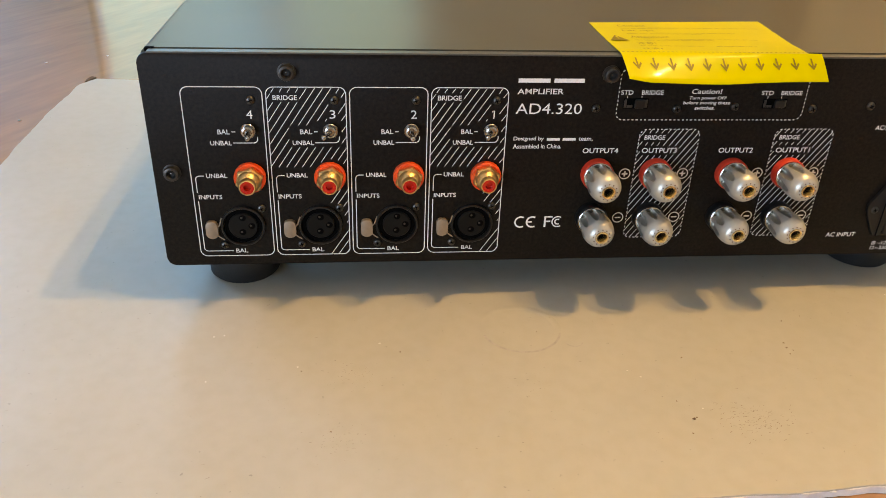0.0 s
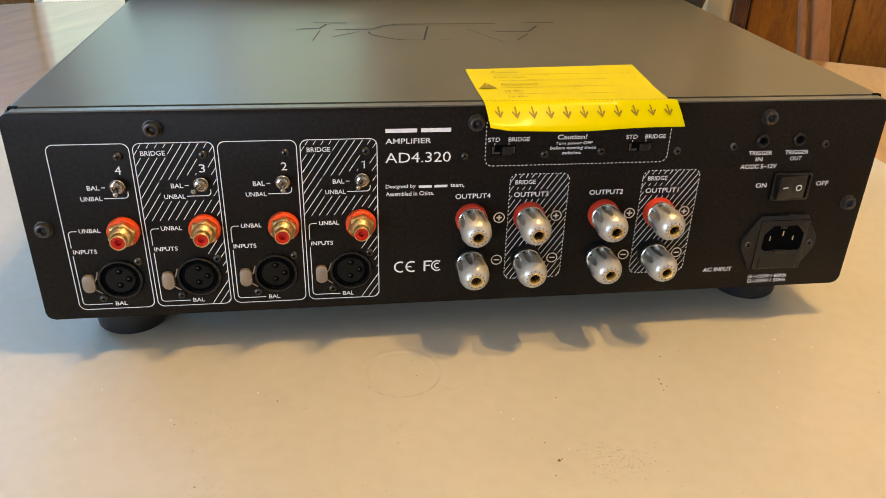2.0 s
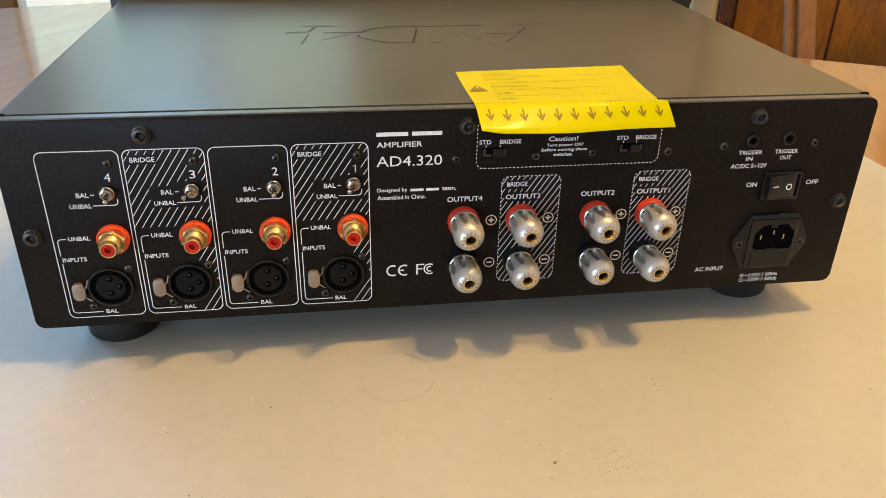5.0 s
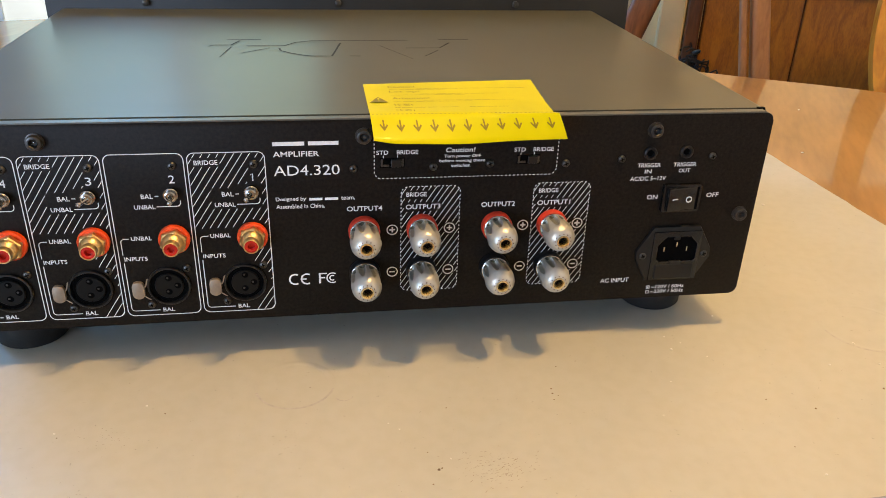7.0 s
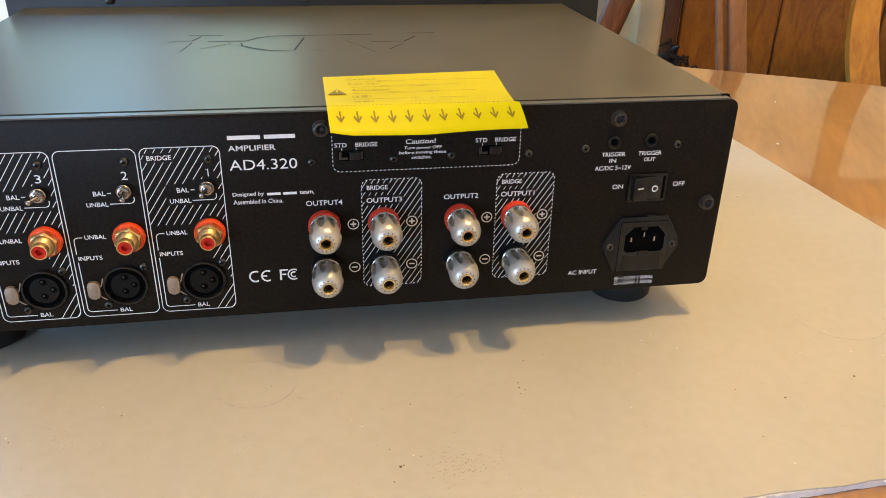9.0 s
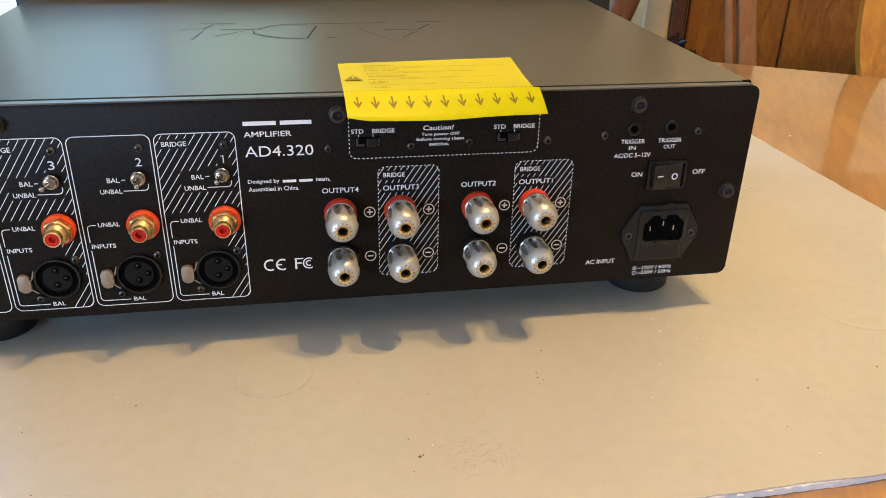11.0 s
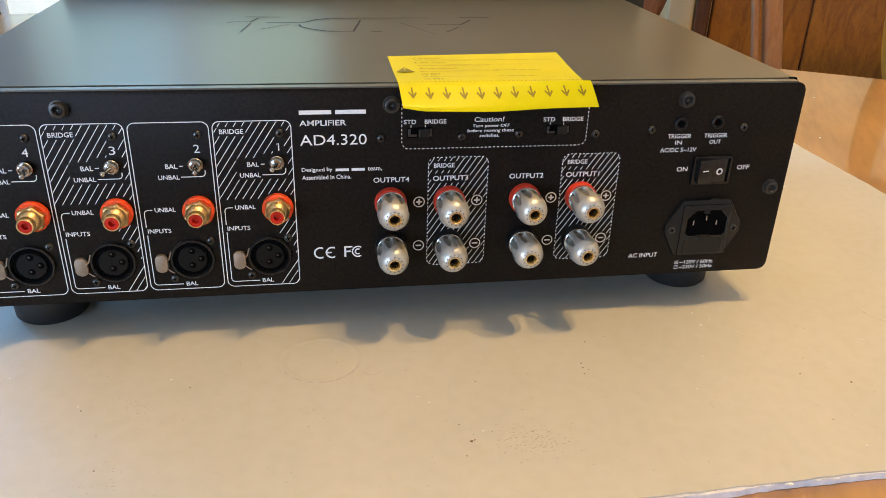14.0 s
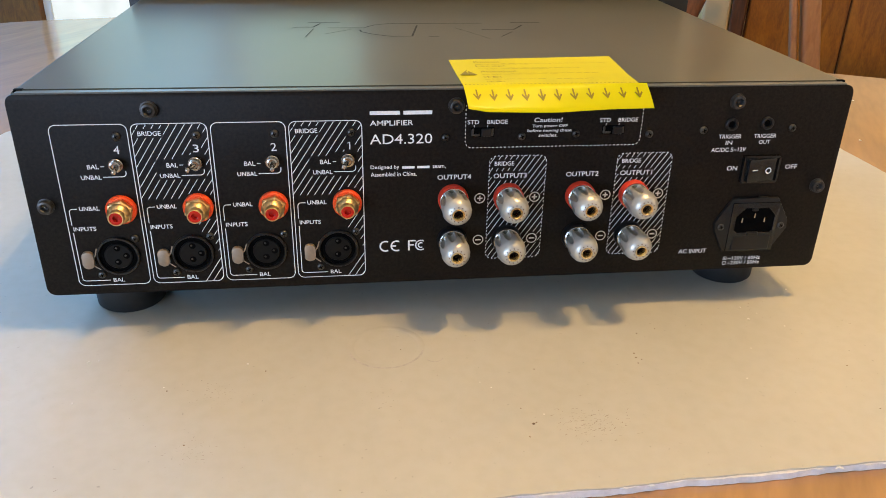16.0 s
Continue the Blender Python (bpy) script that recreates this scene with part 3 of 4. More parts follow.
for x, y in ((0.0325, 0.0340), (0.3945, 0.0380), (0.0325, 0.262), (0.3945, 0.262)):
    part("foot", lathe([(0, 0.0003), (0.0175, 0.0003), (0.0188, 0.0018), (0.0196, 0.0200), (0.0190, 0.0238), (0, 0.0238)], pose(x, y, 0), 40), RUBBER, amp, smooth=40)

# dark blocks colour in the shade of the gap at both corners
for x in (0.0028, 0.4232):
    part("corner_gap_shade", boxed(x, x + 0.0040, 0.0054, 0.0078, 0.1282, 0.13112), HOLLOW_SHADE, cover, "dark block painted for the gap's shade at the cover's corner")

# engraved mark on the cover: raised dark strokes paint the shade of its grooves
T = pose(0, 0, TOP)
bm = bmesh.new()
marks = [
    [(0.126, 0.158), (0.129, 0.1615), (0.140, 0.1615), (0.1445, 0.175)], [(0.136, 0.179), (0.158, 0.178)], [(0.136, 0.128), (0.1405, 0.156)],
    [(0.150, 0.159), (0.174, 0.159), (0.181, 0.169), (0.191, 0.174), (0.257, 0.175)], [(0.148, 0.138), (0.165, 0.153)],
    [(0.171, 0.152), (0.172, 0.145), (0.178, 0.138), (0.186, 0.132), (0.191, 0.1295), (0.204, 0.129), (0.2105, 0.167)], [(0.215, 0.129), (0.2215, 0.1285)],
    [(0.253, 0.151), (0.275, 0.151), (0.284, 0.167)], [(0.278, 0.177), (0.299, 0.1775)], [(0.262, 0.127), (0.273, 0.144)], [(0.236, 0.158), (0.254, 0.120)],
]
for mk in marks:
    level = len(mk) > 2 or abs(mk[0][1] - mk[1][1]) < 0.003
    stroke(bm, mk, 0.0005 if mk[0][0] == 0.236 else 0.0013 if level else 0.0008, T, lift=0.0002)
part("engraved_mark", bm, GROOVE_SHADE, cover, "engraved line mark, its groove shade painted dark")


def cap_screw(x, z):
    m = on_panel(x, z)
    s = part("cap_screw", lathe([(0.0036, 0.0), (0.0036, 0.0024), (0.0034, 0.0029), (0.0030, 0.0031), (0.0022, 0.0031), (0.0020, 0.0027)], m, 28), SCREW, amp, smooth=35)
    # dark socket, glint and brighter rim paint the head's shade and highlights
    part("socket", lathe([(0.0020, 0.0028), (0.0016, 0.0014), (0, 0.0012)], m, 6, turn=0.4), RUBBER, s)
    part("socket_glint", lathe([(0.0004, 0.0013), (0.0003, 0.0017), (0, 0.0018)], m, 10), SWITCHMETAL, s, smooth=50)
    part("socket_rim", lathe([(0.0023, 0.00312), (0.0020, 0.0028), (0.00185, 0.0028), (0.0021, 0.00312)], m, 6, turn=0.4), SCREWTIP, s, "socket rim painted brighter as a highlight")
    part("washer", lathe([(0.0042, 0.0), (0.0042, 0.0005), (0.0037, 0.0006)], m, 28), SCREW, s, smooth=35)


def small_screw(x, z):
    s = part("screw", lathe([(0.0021, 0.0), (0.0020, 0.0007), (0.0013, 0.0012), (0, 0.0013)], on_panel(x, z), 18), SCREWTIP, amp, smooth=50)
    # raised near-black bars paint the shade of the screw's cross
    bm = bmesh.new()
    for a in (20, 110):
        box(bm, -0.0011, 0.0011, -0.00022, 0.00022, 0.0011, 0.00142, m=on_panel(x, z) @ pose(0, 0, 0, 0, 0, a))
    part("recess_shade", bm, HOLLOW_SHADE, s)


for x, z in ((0.065, 0.122), (0.2153, 0.1218), (0.3652, 0.1220), (0.0085, 0.073), (0.4215, 0.073)):
    cap_screw(x, z)
for x, z in ((0.210, 0.105), (0.250, 0.105), (0.279, 0.106), (0.319, 0.105), (0.349, 0.1065), (0.3993, 0.1069)):
    small_screw(x, z)


def rca_jack(x, z):
    m = on_panel(x, z)
    j = part("rca_jack", lathe([(0.0056, 0.0031), (0.0055, 0.0072), (0.0050, 0.0080), (0.0043, 0.0094), (0.0039, 0.0098), (0.0039, 0.0129), (0.0037, 0.0132), (0.0033, 0.0132), (0.0033, 0.0106), (0, 0.0106)], m, 28), GOLD, amp, "gold-plated phono socket", smooth=35)
    part("washer", lathe([(0.0076, 0.0), (0.0076, 0.0022), (0.0068, 0.0030), (0.0046, 0.0030)], m, 32), RED, j, "red insulating washer", smooth=35)
    part("nut", lathe([(0.0068, 0.0031), (0.0068, 0.0055), (0.0063, 0.0062), (0.0054, 0.0063)], m, 6, turn=0.3), GOLD, j, "six-sided gold nut")
    part("insert", lathe([(0.00325, 0.0107), (0.00325, 0.0127), (0.0017, 0.0127), (0.0015, 0.0108), (0, 0.0108)], m, 24), DEEPRED, j, "deep red centre insulator", smooth=35)


def toggle(x, z, dx, dz):
    m = on_panel(x, z)
    t = part("toggle_switch", lathe([(0.0036, 0.0), (0.0036, 0.0020), (0.0033, 0.0024), (0.0027, 0.0024), (0.0027, 0.0038), (0.0020, 0.0041), (0.0018, 0.0034), (0, 0.0034)], m, 24), SWITCHMETAL, amp, "dark nickel toggle switch", smooth=35)
    a = m @ Vector((0, 0, 0.003))
    b = m @ Vector((dx, dz, 0.0066))
    d = (b - a).to_track_quat("Z", "Y").to_matrix().to_4x4()
    part("lever", lathe([(0.0009, 0.0), (0.0010, 0.0030), (0.0012, 0.0042), (0.0014, 0.0049), (0.0013, 0.0056), (0.0008, 0.0061), (0, 0.0063)], Matrix.Translation(a) @ d, 14), SWITCHMETAL, t, smooth=50)


def xlr(x, z):
    m = on_panel(x, z)
    j = part("xlr_socket", lathe([(0.0107, 0.0), (0.0107, 0.0012), (0.0104, 0.0016), (0.0098, 0.0016), (0.0094, 0.0008), (0.0093, -0.0002), (0.0091, 0.0001), (0.0090, 0.0002)], m, 48), INSERT, amp, "round black three-hole microphone socket", smooth=35)
    # flat dark discs paint the shade of the ring gap and holes
    part("gap_shade", lathe([(0.0092, 0.00005), (0, 0.00005)], m, 40), HOLLOW_SHADE, j)
    part("insert", lathe([(0.0071, 0.0001), (0.0071, 0.0007), (0.0067, 0.0011), (0, 0.0011)], m, 40), FACE, j, smooth=35)
    for px, pz in ((0.0001, 0.0047), (0.0043, 0.0003), (-0.0003, -0.0031)):
        part("hole_shade", lathe([(0.0017, 0.00112), (0.0015, 0.00118), (0, 0.00118)], m @ pose(px, pz, 0), 14), HOLLOW_SHADE, j)
        # small brighter disc painted as the glint in each hole
        part("hole_glint", lathe([(0.0006, 0.00119), (0.0005, 0.00126), (0, 0.00127)], m @ pose(px - 0.0005, pz + 0.0002, 0), 10), SCREWTIP, j)
    tab = prism(rounded(-0.0029, 0.0029, -0.0047, 0.0047, 0.0023), 0.0, 0.0022, m @ pose(-0.0151, -0.0015, 0), bevel=0.0005)
    tab = part("latch_tab", tab, NICKEL, j, "silver release tab", smooth=40)
    bm = stroke(bmesh.new(), [(-0.0126, -0.0005), (-0.0112, 0.0012), (-0.0100, 0.0052)], 0.0006, m, lift=0.0016)
    stroke(bm, [(-0.0126, -0.0045), (-0.0112, -0.0058), (-0.0095, -0.0070)], 0.0006, m, lift=0.0016)
    part("latch_arm", bm, NICKEL, tab)
    small_screw(x + 0.0096, z + 0.0096)
    small_screw(x - 0.0098, z - 0.0106)


PITCH = 0.0380
for k in range(4):
    o = PITCH * k
    rca_jack(0.0447 + o, 0.0705)
    toggle(0.0458 + o, 0.0944, *((0.0003, -0.0009), (-0.0028, -0.0012), (0.0002, -0.0012), (-0.0018, -0.0011))[k])
    xlr(0.0391 + o, 0.0441)
    small_screw(0.0478 + o, 0.1088)


def binding_post(x, z, red):
    m = on_panel(x, z)
    base = part("binding_post", lathe([(0.0081, 0.0), (0.0081, 0.0036), (0.0077, 0.0042), (0.0060, 0.0042)], m, 40), COLLAR if red else PLASTIC, amp, "red collar" if red else "black collar", smooth=35)
    part("collar_ring", lathe([(0.0074, 0.0042), (0.0074, 0.0049), (0.0070, 0.0052), (0.0030, 0.0052)], m, 40), SWITCHMETAL, base, smooth=35)
    # knob: a swelling barrel with a domed end and eight oval scoops, their shade painted darker
    bm = bmesh.new()
    segs, rows = 128, [(0.0, 0.0069), (0.0007, 0.0071), (0.0015, 0.0072), (0.0025, 0.0073), (0.0035, 0.0074), (0.0045, 0.0075), (0.0055, 0.0076), (0.0065, 0.0077), (0.0075, 0.0078), (0.0085, 0.0079), (0.0095, 0.0079), (0.0105, 0.0078), (0.0118, 0.0076), (0.013, 0.0073), (0.0142, 0.0067), (0.0153, 0.0059), (0.0161, 0.0049), (0.0166, 0.0038), (0.0168, 0.0030)]
    fine = [h for h, r in rows]
    rows = [(h, np.interp(h, fine, [r for _, r in rows])) for h in sorted({a + (b - a) * k / 3 for a, b in zip(fine, fine[1:]) for k in range(4)})]
    rings, hollow = [], set()
    for h, r in rows:
        ring = []
        for i in range(segs):
            a = 2 * math.pi * i / segs
            off = (a * 8 / (2 * math.pi) + 0.2) % 1.0 - 0.5
            deep = 1 - (off / 0.34) ** 2 - ((h - 0.0030) / 0.0092) ** 2
            rr = r - (0.0020 * deep ** 0.6 if deep > 0 else 0.0)
            if deep > 0.06:
                hollow.add((len(rings), i))
            ring.append(bm.verts.new(m @ Vector((rr * math.cos(a), rr * math.sin(a), 0.0051 + 1.06 * h))))
        rings.append(ring)
    for k, (a, b) in enumerate(zip(rings, rings[1:])):
        for i in range(segs):
            f = bm.faces.new((a[i], a[(i + 1) % segs], b[(i + 1) % segs], b[i]))
            f.material_index = 1 if (k, i) in hollow or (k + 1, i) in hollow else 0
    knob = part("knob", bm, PEARL, base, "pearl-grey knob with oval scoops painted darker as shade", smooth=32)
    knob.data.materials.append(SCOOP_SHADE)
    part("tip", lathe([(0.0034, 0.0226), (0.0032, 0.0234), (0.0026, 0.0234), (0.0021, 0.0225), (0.0020, 0.0160)], m, 28), PALEGOLD, base, "gold-plated banana hole", smooth=35)
    part("bore", lathe([(0.0022, 0.0175), (0.0012, 0.0175), (0.0010, 0.0165), (0, 0.0165)], m, 20), BORE, base)
    bm = bmesh.new()
    for i in range(12):
        a = 2 * math.pi * i / 12
        lathe([(0.00036, 0.0227), (0.00030, 0.0229), (0, 0.02293)], m @ pose(0.0041 * math.cos(a), 0.0041 * math.sin(a), -0.0001), 6, bm)
    part("ring_print", bm, RINGINK, base)


for x in (0.2147, 0.2447, 0.2843, 0.3143):
    binding_post(x, 0.0712, True)
    binding_post(x, 0.0468, False)


def round_jack(x, z):
    m = on_panel(x, z)
    j = part("trigger_jack", lathe([(0.0035, 0.0), (0.0035, 0.0012), (0.0031, 0.0016), (0.0022, 0.0016), (0.0018, 0.0004), (0.0018, 0.0002)], m, 28), PLASTIC, amp, smooth=35)
    # dark disc paints the shade of the bore
    part("bore", lathe([(0.0019, 0.0003), (0, 0.0003)], m, 20), HOLLOW_SHADE, j)


round_jack(0.3642, 0.1095)
round_jack(0.3842, 0.1099)


def slide_switch(x0, x1, z0, z1, side):
    # proud near-black box paints the shade of a hollow
    s = part("slide_switch", boxed(x0, x1, -0.0003, 0.001, z0, z1, bevel=0.0002), HOLLOW_SHADE, amp, "slide switch with its hollow's shade painted near black")
    near, far = (SCREWTIP, SCREW) if side < 0.0001 else (SCREW, SCREW)
    part("bracket", boxed(x0 + 0.0004, x0 + 0.0016, -0.0006, 0.0005, z0 + 0.0006, z1 - 0.0006, bevel=0.0002), near, s)
    part("bracket", boxed(x0 + 0.0018, x0 + 0.0046, -0.0006, 0.0005, z0 + 0.0006, z0 + 0.0018, bevel=0.0002), near, s)
    part("bracket", boxed(x1 - 0.0016, x1 - 0.0004, -0.0006, 0.0005, z0 + 0.0006, z1 - 0.0006, bevel=0.0002), far, s)
    part("slider", boxed(x0 + 0.0055 + side, x0 + 0.0105 + side, -0.0016, 0.0005, z0 + 0.0005, z1 - 0.0005, bevel=0.0004), PLASTIC, s)


slide_switch(0.2231, 0.2354, 0.1050, 0.1102, 0.0)
slide_switch(0.2929, 0.3051, 0.1052, 0.1102, 0.0002)

# rocker power switch
sw = part("power_switch", prism(rounded(0.3743, 0.3957, 0.0762, 0.0920, 0.0008), 0.0, 0.0026, P, bevel=0.0011), GLOSSY, amp, "black rocker power switch", smooth=30)
bm = bmesh.new()
prof = [(0.3759, 0.0020), (0.3762, 0.0058), (0.3849, 0.0037), (0.3927, 0.0028), (0.3929, 0.0020)]
lo = [bm.verts.new(P @ Vector((x, 0.0777, h))) for x, h in prof]
hi = [bm.verts.new(P @ Vector((x, 0.0905, h))) for x, h in prof]
bm.faces.new(lo)
bm.faces.new(hi[::-1])
for i in range(5):
    bm.faces.new((lo[i], hi[i], hi[(i + 1) % 5], lo[(i + 1) % 5]))
bmesh.ops.bevel(bm, geom=list(bm.edges), offset=0.0005, segments=2, profile=0.5, affect="EDGES")
rocker = part("rocker", bm, GLOSSY, sw, smooth=30)
# dark strip painted for the shade beside the rocker
part("slot", boxed(0.3931, 0.3944, -0.00268, -0.0020, 0.0776, 0.0906), HOLLOW_SHADE, sw)
bm = stroke(bmesh.new(), [(-0.0018, 0), (0.0018, 0)], 0.0006, on_panel(0.3802, 0.0846, -0.00500) @ pose(0, 0, 0, 0, 14.2, 0))
part("mark", bm, PRINT, rocker)
bm = stroke(bmesh.new(), arc(0, 0, 0.0015, 0, 345, 20), 0.0006, on_panel(0.3887, 0.0838, -0.00350) @ pose(0, 0, 0, 0, 4.4, 0), closed=True)
part("mark", bm, PRINT, rocker)

# mains inlet: eared flange, raised housing with a shuttered socket, fuse drawer
fl = [(0.3730, 0.0668), (0.3998, 0.0668), (0.4079, 0.0530), (0.4082, 0.0480), (0.4005, 0.0340), (0.3718, 0.0340), (0.3648, 0.0475), (0.3644, 0.0525)]
inlet = part("mains_inlet", prism(fl, 0.0, 0.0018, P, bevel=0.0006), PLASTIC, amp, "black mains inlet with fuse drawer", smooth=30)
outer = [(0.3732, 0.0346), (0.4008, 0.0346), (0.4010, 0.0347), (0.4010, 0.0638), (0.4008, 0.0642), (0.3736, 0.0642), (0.3732, 0.0638), (0.3732, 0.0348)]
inner = [(0.3775, 0.0458), (0.3980, 0.0458), (0.3994, 0.0474), (0.3994, 0.0568), (0.3950, 0.0614), (0.3806, 0.0614), (0.3757, 0.0562), (0.3757, 0.0474)]
rim_in = [(0.38755 + (x - 0.38755) * 0.96, 0.0536 + (z - 0.0536) * 0.95) for x, z in inner]
bm = bmesh.new()
loops = [[bm.verts.new(P @ Vector((x, z, h))) for x, z in pts] for pts, h in ((outer, 0.0017), (outer, 0.0027), (inner, 0.0031), (rim_in, 0.0028), (rim_in, 0.0019))]
for a, b in zip(loops, loops[1:]):
    for i in range(8):
        bm.faces.new((a[i], a[(i + 1) % 8], b[(i + 1) % 8], b[i]))
part("housing", bm, GLOSSY, inlet)
# near-black plate paints the depth shade of a shallow socket
part("well_shade", prism(inner, 0.0016, 0.0020, P), HOLLOW_SHADE, inlet)
part("key_rib", boxed(0.3852, 0.3884, -0.0030, -0.0018, 0.0592, 0.0612, bevel=0.0003), PLASTIC, inlet)
for px, pz in ((0.3796, 0.0541), (0.3867, 0.0568), (0.3928, 0.0540)):
    part("pin", boxed(px - 0.0004, px + 0.0004, -0.0033, -0.0019, pz - 0.0014, pz + 0.0014, bevel=0.00015), SWITCHMETAL, inlet)
part("fuse_drawer", boxed(0.3758, 0.3985, -0.0035, -0.0018, 0.0354, 0.0446, bevel=0.0006), PLASTIC, inlet)
part("catch", boxed(0.3838, 0.3906, -0.0037, -0.0018, 0.0444, 0.0466, bevel=0.0004), PLASTIC, inlet)
part("catch", boxed(0.3875, 0.3925, -0.0026, -0.0010, 0.0668, 0.0679, bevel=0.0003), PLASTIC, inlet)
for px in (0.3683, 0.4042):
    m = on_panel(px, 0.0497)
    ear = part("screw", lathe([(0.0020, 0.0018), (0.0019, 0.0022), (0.0013, 0.0025), (0, 0.0025)], m, 18), SCREW, inlet, smooth=50)
    bm = bmesh.new()
    for a in (20, 110):
        # near-black bars again paint the cross's shade
        box(bm, -0.0011, 0.0011, -0.00025, 0.00025, 0.0023, 0.00262, m=m @ pose(0, 0, 0, 0, 0, a))
    part("recess_shade", bm, HOLLOW_SHADE, ear)

# ---- print on the rear panel ----
LINE = 0.00042
for k in range(4):
    o = PITCH * k
    bm = stroke(bmesh.new(), rounded(0.0170 + o, 0.0533 + o, 0.0272, 0.1150, 0.0034, 7), LINE, P, closed=True)
    part("channel_outline", bm, PRINT, panel)
    for pts in ([(0.0384 + o, 0.0879)] + arc(0.0478 + o, 0.0898, 0.0019, 270, 360, 6) + [(0.0497 + o, 0.0910)],
                [(0.0230 + o, 0.0711)] + arc(0.0208 + o, 0.0693, 0.0018, 90, 180, 6) + [(0.0190 + o, 0.0622)],
                [(0.0190 + o, 0.0578)] + arc(0.0208 + o, 0.0318, 0.0018, 180, 270, 6) + [(0.0330 + o, 0.0300)],
                [(0.0380 + o, 0.0934), (0.0398 + o, 0.0934)]):
        part("bracket_line", stroke(bmesh.new(), pts, LINE, P), PRINT, panel)
    if k < 3:
        lettering("432"[k], 0.0455 + o, 0.0483 + o, 0.0999, 0.1040, P, PRINT, panel)
    else:
        part("lettering", stroke(bmesh.new(), [(0.0459 + o, 0.1032), (0.0470 + o, 0.1038), (0.0470 + o, 0.0999)], 0.0005, P), PRINT, panel)
    lettering("BAL", 0.0316 + o, 0.0372 + o, 0.0922, 0.0946, P, PRINT, panel, bold=0.012)
    lettering("UNBAL", 0.0278 + o, 0.0377 + o, 0.0867, 0.0890, P, PRINT, panel, bold=0.012)
    lettering("UNBAL", 0.0240 + o, 0.0339 + o, 0.0700, 0.0723, P, PRINT, panel, bold=0.012)
    lettering("INPUTS", 0.0194 + o, 0.0305 + o, 0.0588, 0.0611, P, PRINT, panel, bold=0.012)
    lettering("BAL", 0.0344 + o, 0.0402 + o, 0.0289, 0.0312, P, PRINT, panel, bold=0.012)
    if k % 2:
        lettering("BRIDGE", 0.0200 + o, 0.0311 + o, 0.1088, 0.1112, P, PRINT, panel, bold=0.012)

        def blocked(x, y, o=o):
            x -= o
            if 0.0190 < x < 0.0320 and 0.1078 < y < 0.1122:
                return True
            if math.hypot(x - 0.0478, y - 0.1088) < 0.0032 or (0.0443 < x < 0.0496 and 0.0990 < y < 0.1050):
                return True
            if 0.0365 < x < 0.0508 and 0.0858 < y < 0.0985 or 0.0265 < x < 0.0508 and 0.0858 < y < 0.0965:
                return True
            if math.hypot(x - 0.0394, y - 0.0445) < 0.0126 or math.hypot(x - 0.0455, y - 0.0710) < 0.0083:
                return True
            return y < 0.0752 and x < 0.0440

        hatching(0.0172 + o, 0.0531 + o, 0.0274, 0.1148, 0.0037, 1.5, 0.00031, P, blocked)

for k, (x, name) in enumerate(((0.216, "OUTPUT4"), (0.246, "OUTPUT3"), (0.2855, "OUTPUT2"), (0.3155, "OUTPUT1"))):
    lettering(name, x - 0.0098, x + 0.0082, 0.0820, 0.0847, P, PRINT, panel, bold=0.012)
    for z, plus in ((0.0708, True), (0.0462, False)):
        cx = x + 0.0133
        bm = stroke(bmesh.new(), arc(cx, z, 0.0027, 0, 345, 23), 0.00056, P, closed=True)
        stroke(bm, [(cx - 0.0015, z), (cx + 0.0015, z)], 0.00075, P)
        if plus:
            stroke(bm, [(cx, z - 0.0015), (cx, z - 0.0004)], 0.00075, P)
            stroke(bm, [(cx, z + 0.0004), (cx, z + 0.0015)], 0.00075, P)
        part("polarity_mark", bm, PRINT, panel)
    if k % 2:
        bx0, bx1, bz0, bz1 = x - 0.0122, x + 0.0183, 0.0345, 0.0945
        part("bridge_outline", dashes(bmesh.new(), rounded(bx0, bx1, bz0, bz1, 0.0036), LINE, P, 0.0013, 0.0008), PRINT, panel)
        lettering("BRIDGE", x - 0.0095, x + 0.0010, 0.0890, 0.0914, P, PRINT, panel, bold=0.012)

        def blocked(px, y, x=x):
            if x - 0.0103 < px < x + 0.0018 and 0.0878 < y < 0.0924 or x - 0.0106 < px < x + 0.0090 and 0.0808 < y < 0.0858:
                return True
            return min(math.hypot(px - x - 0.0133, y - 0.0708), math.hypot(px - x - 0.0133, y - 0.0462)) < 0.0036

        hatching(bx0, bx1, bz0, bz1, 0.0031, 1.5, 0.00031, P, blocked)

part("caution_outline", dashes(bmesh.new(), rounded(0.2203, 0.3142, 0.0993, 0.1245, 0.0036), LINE, P, 0.0013, 0.0008), PRINT, panel)
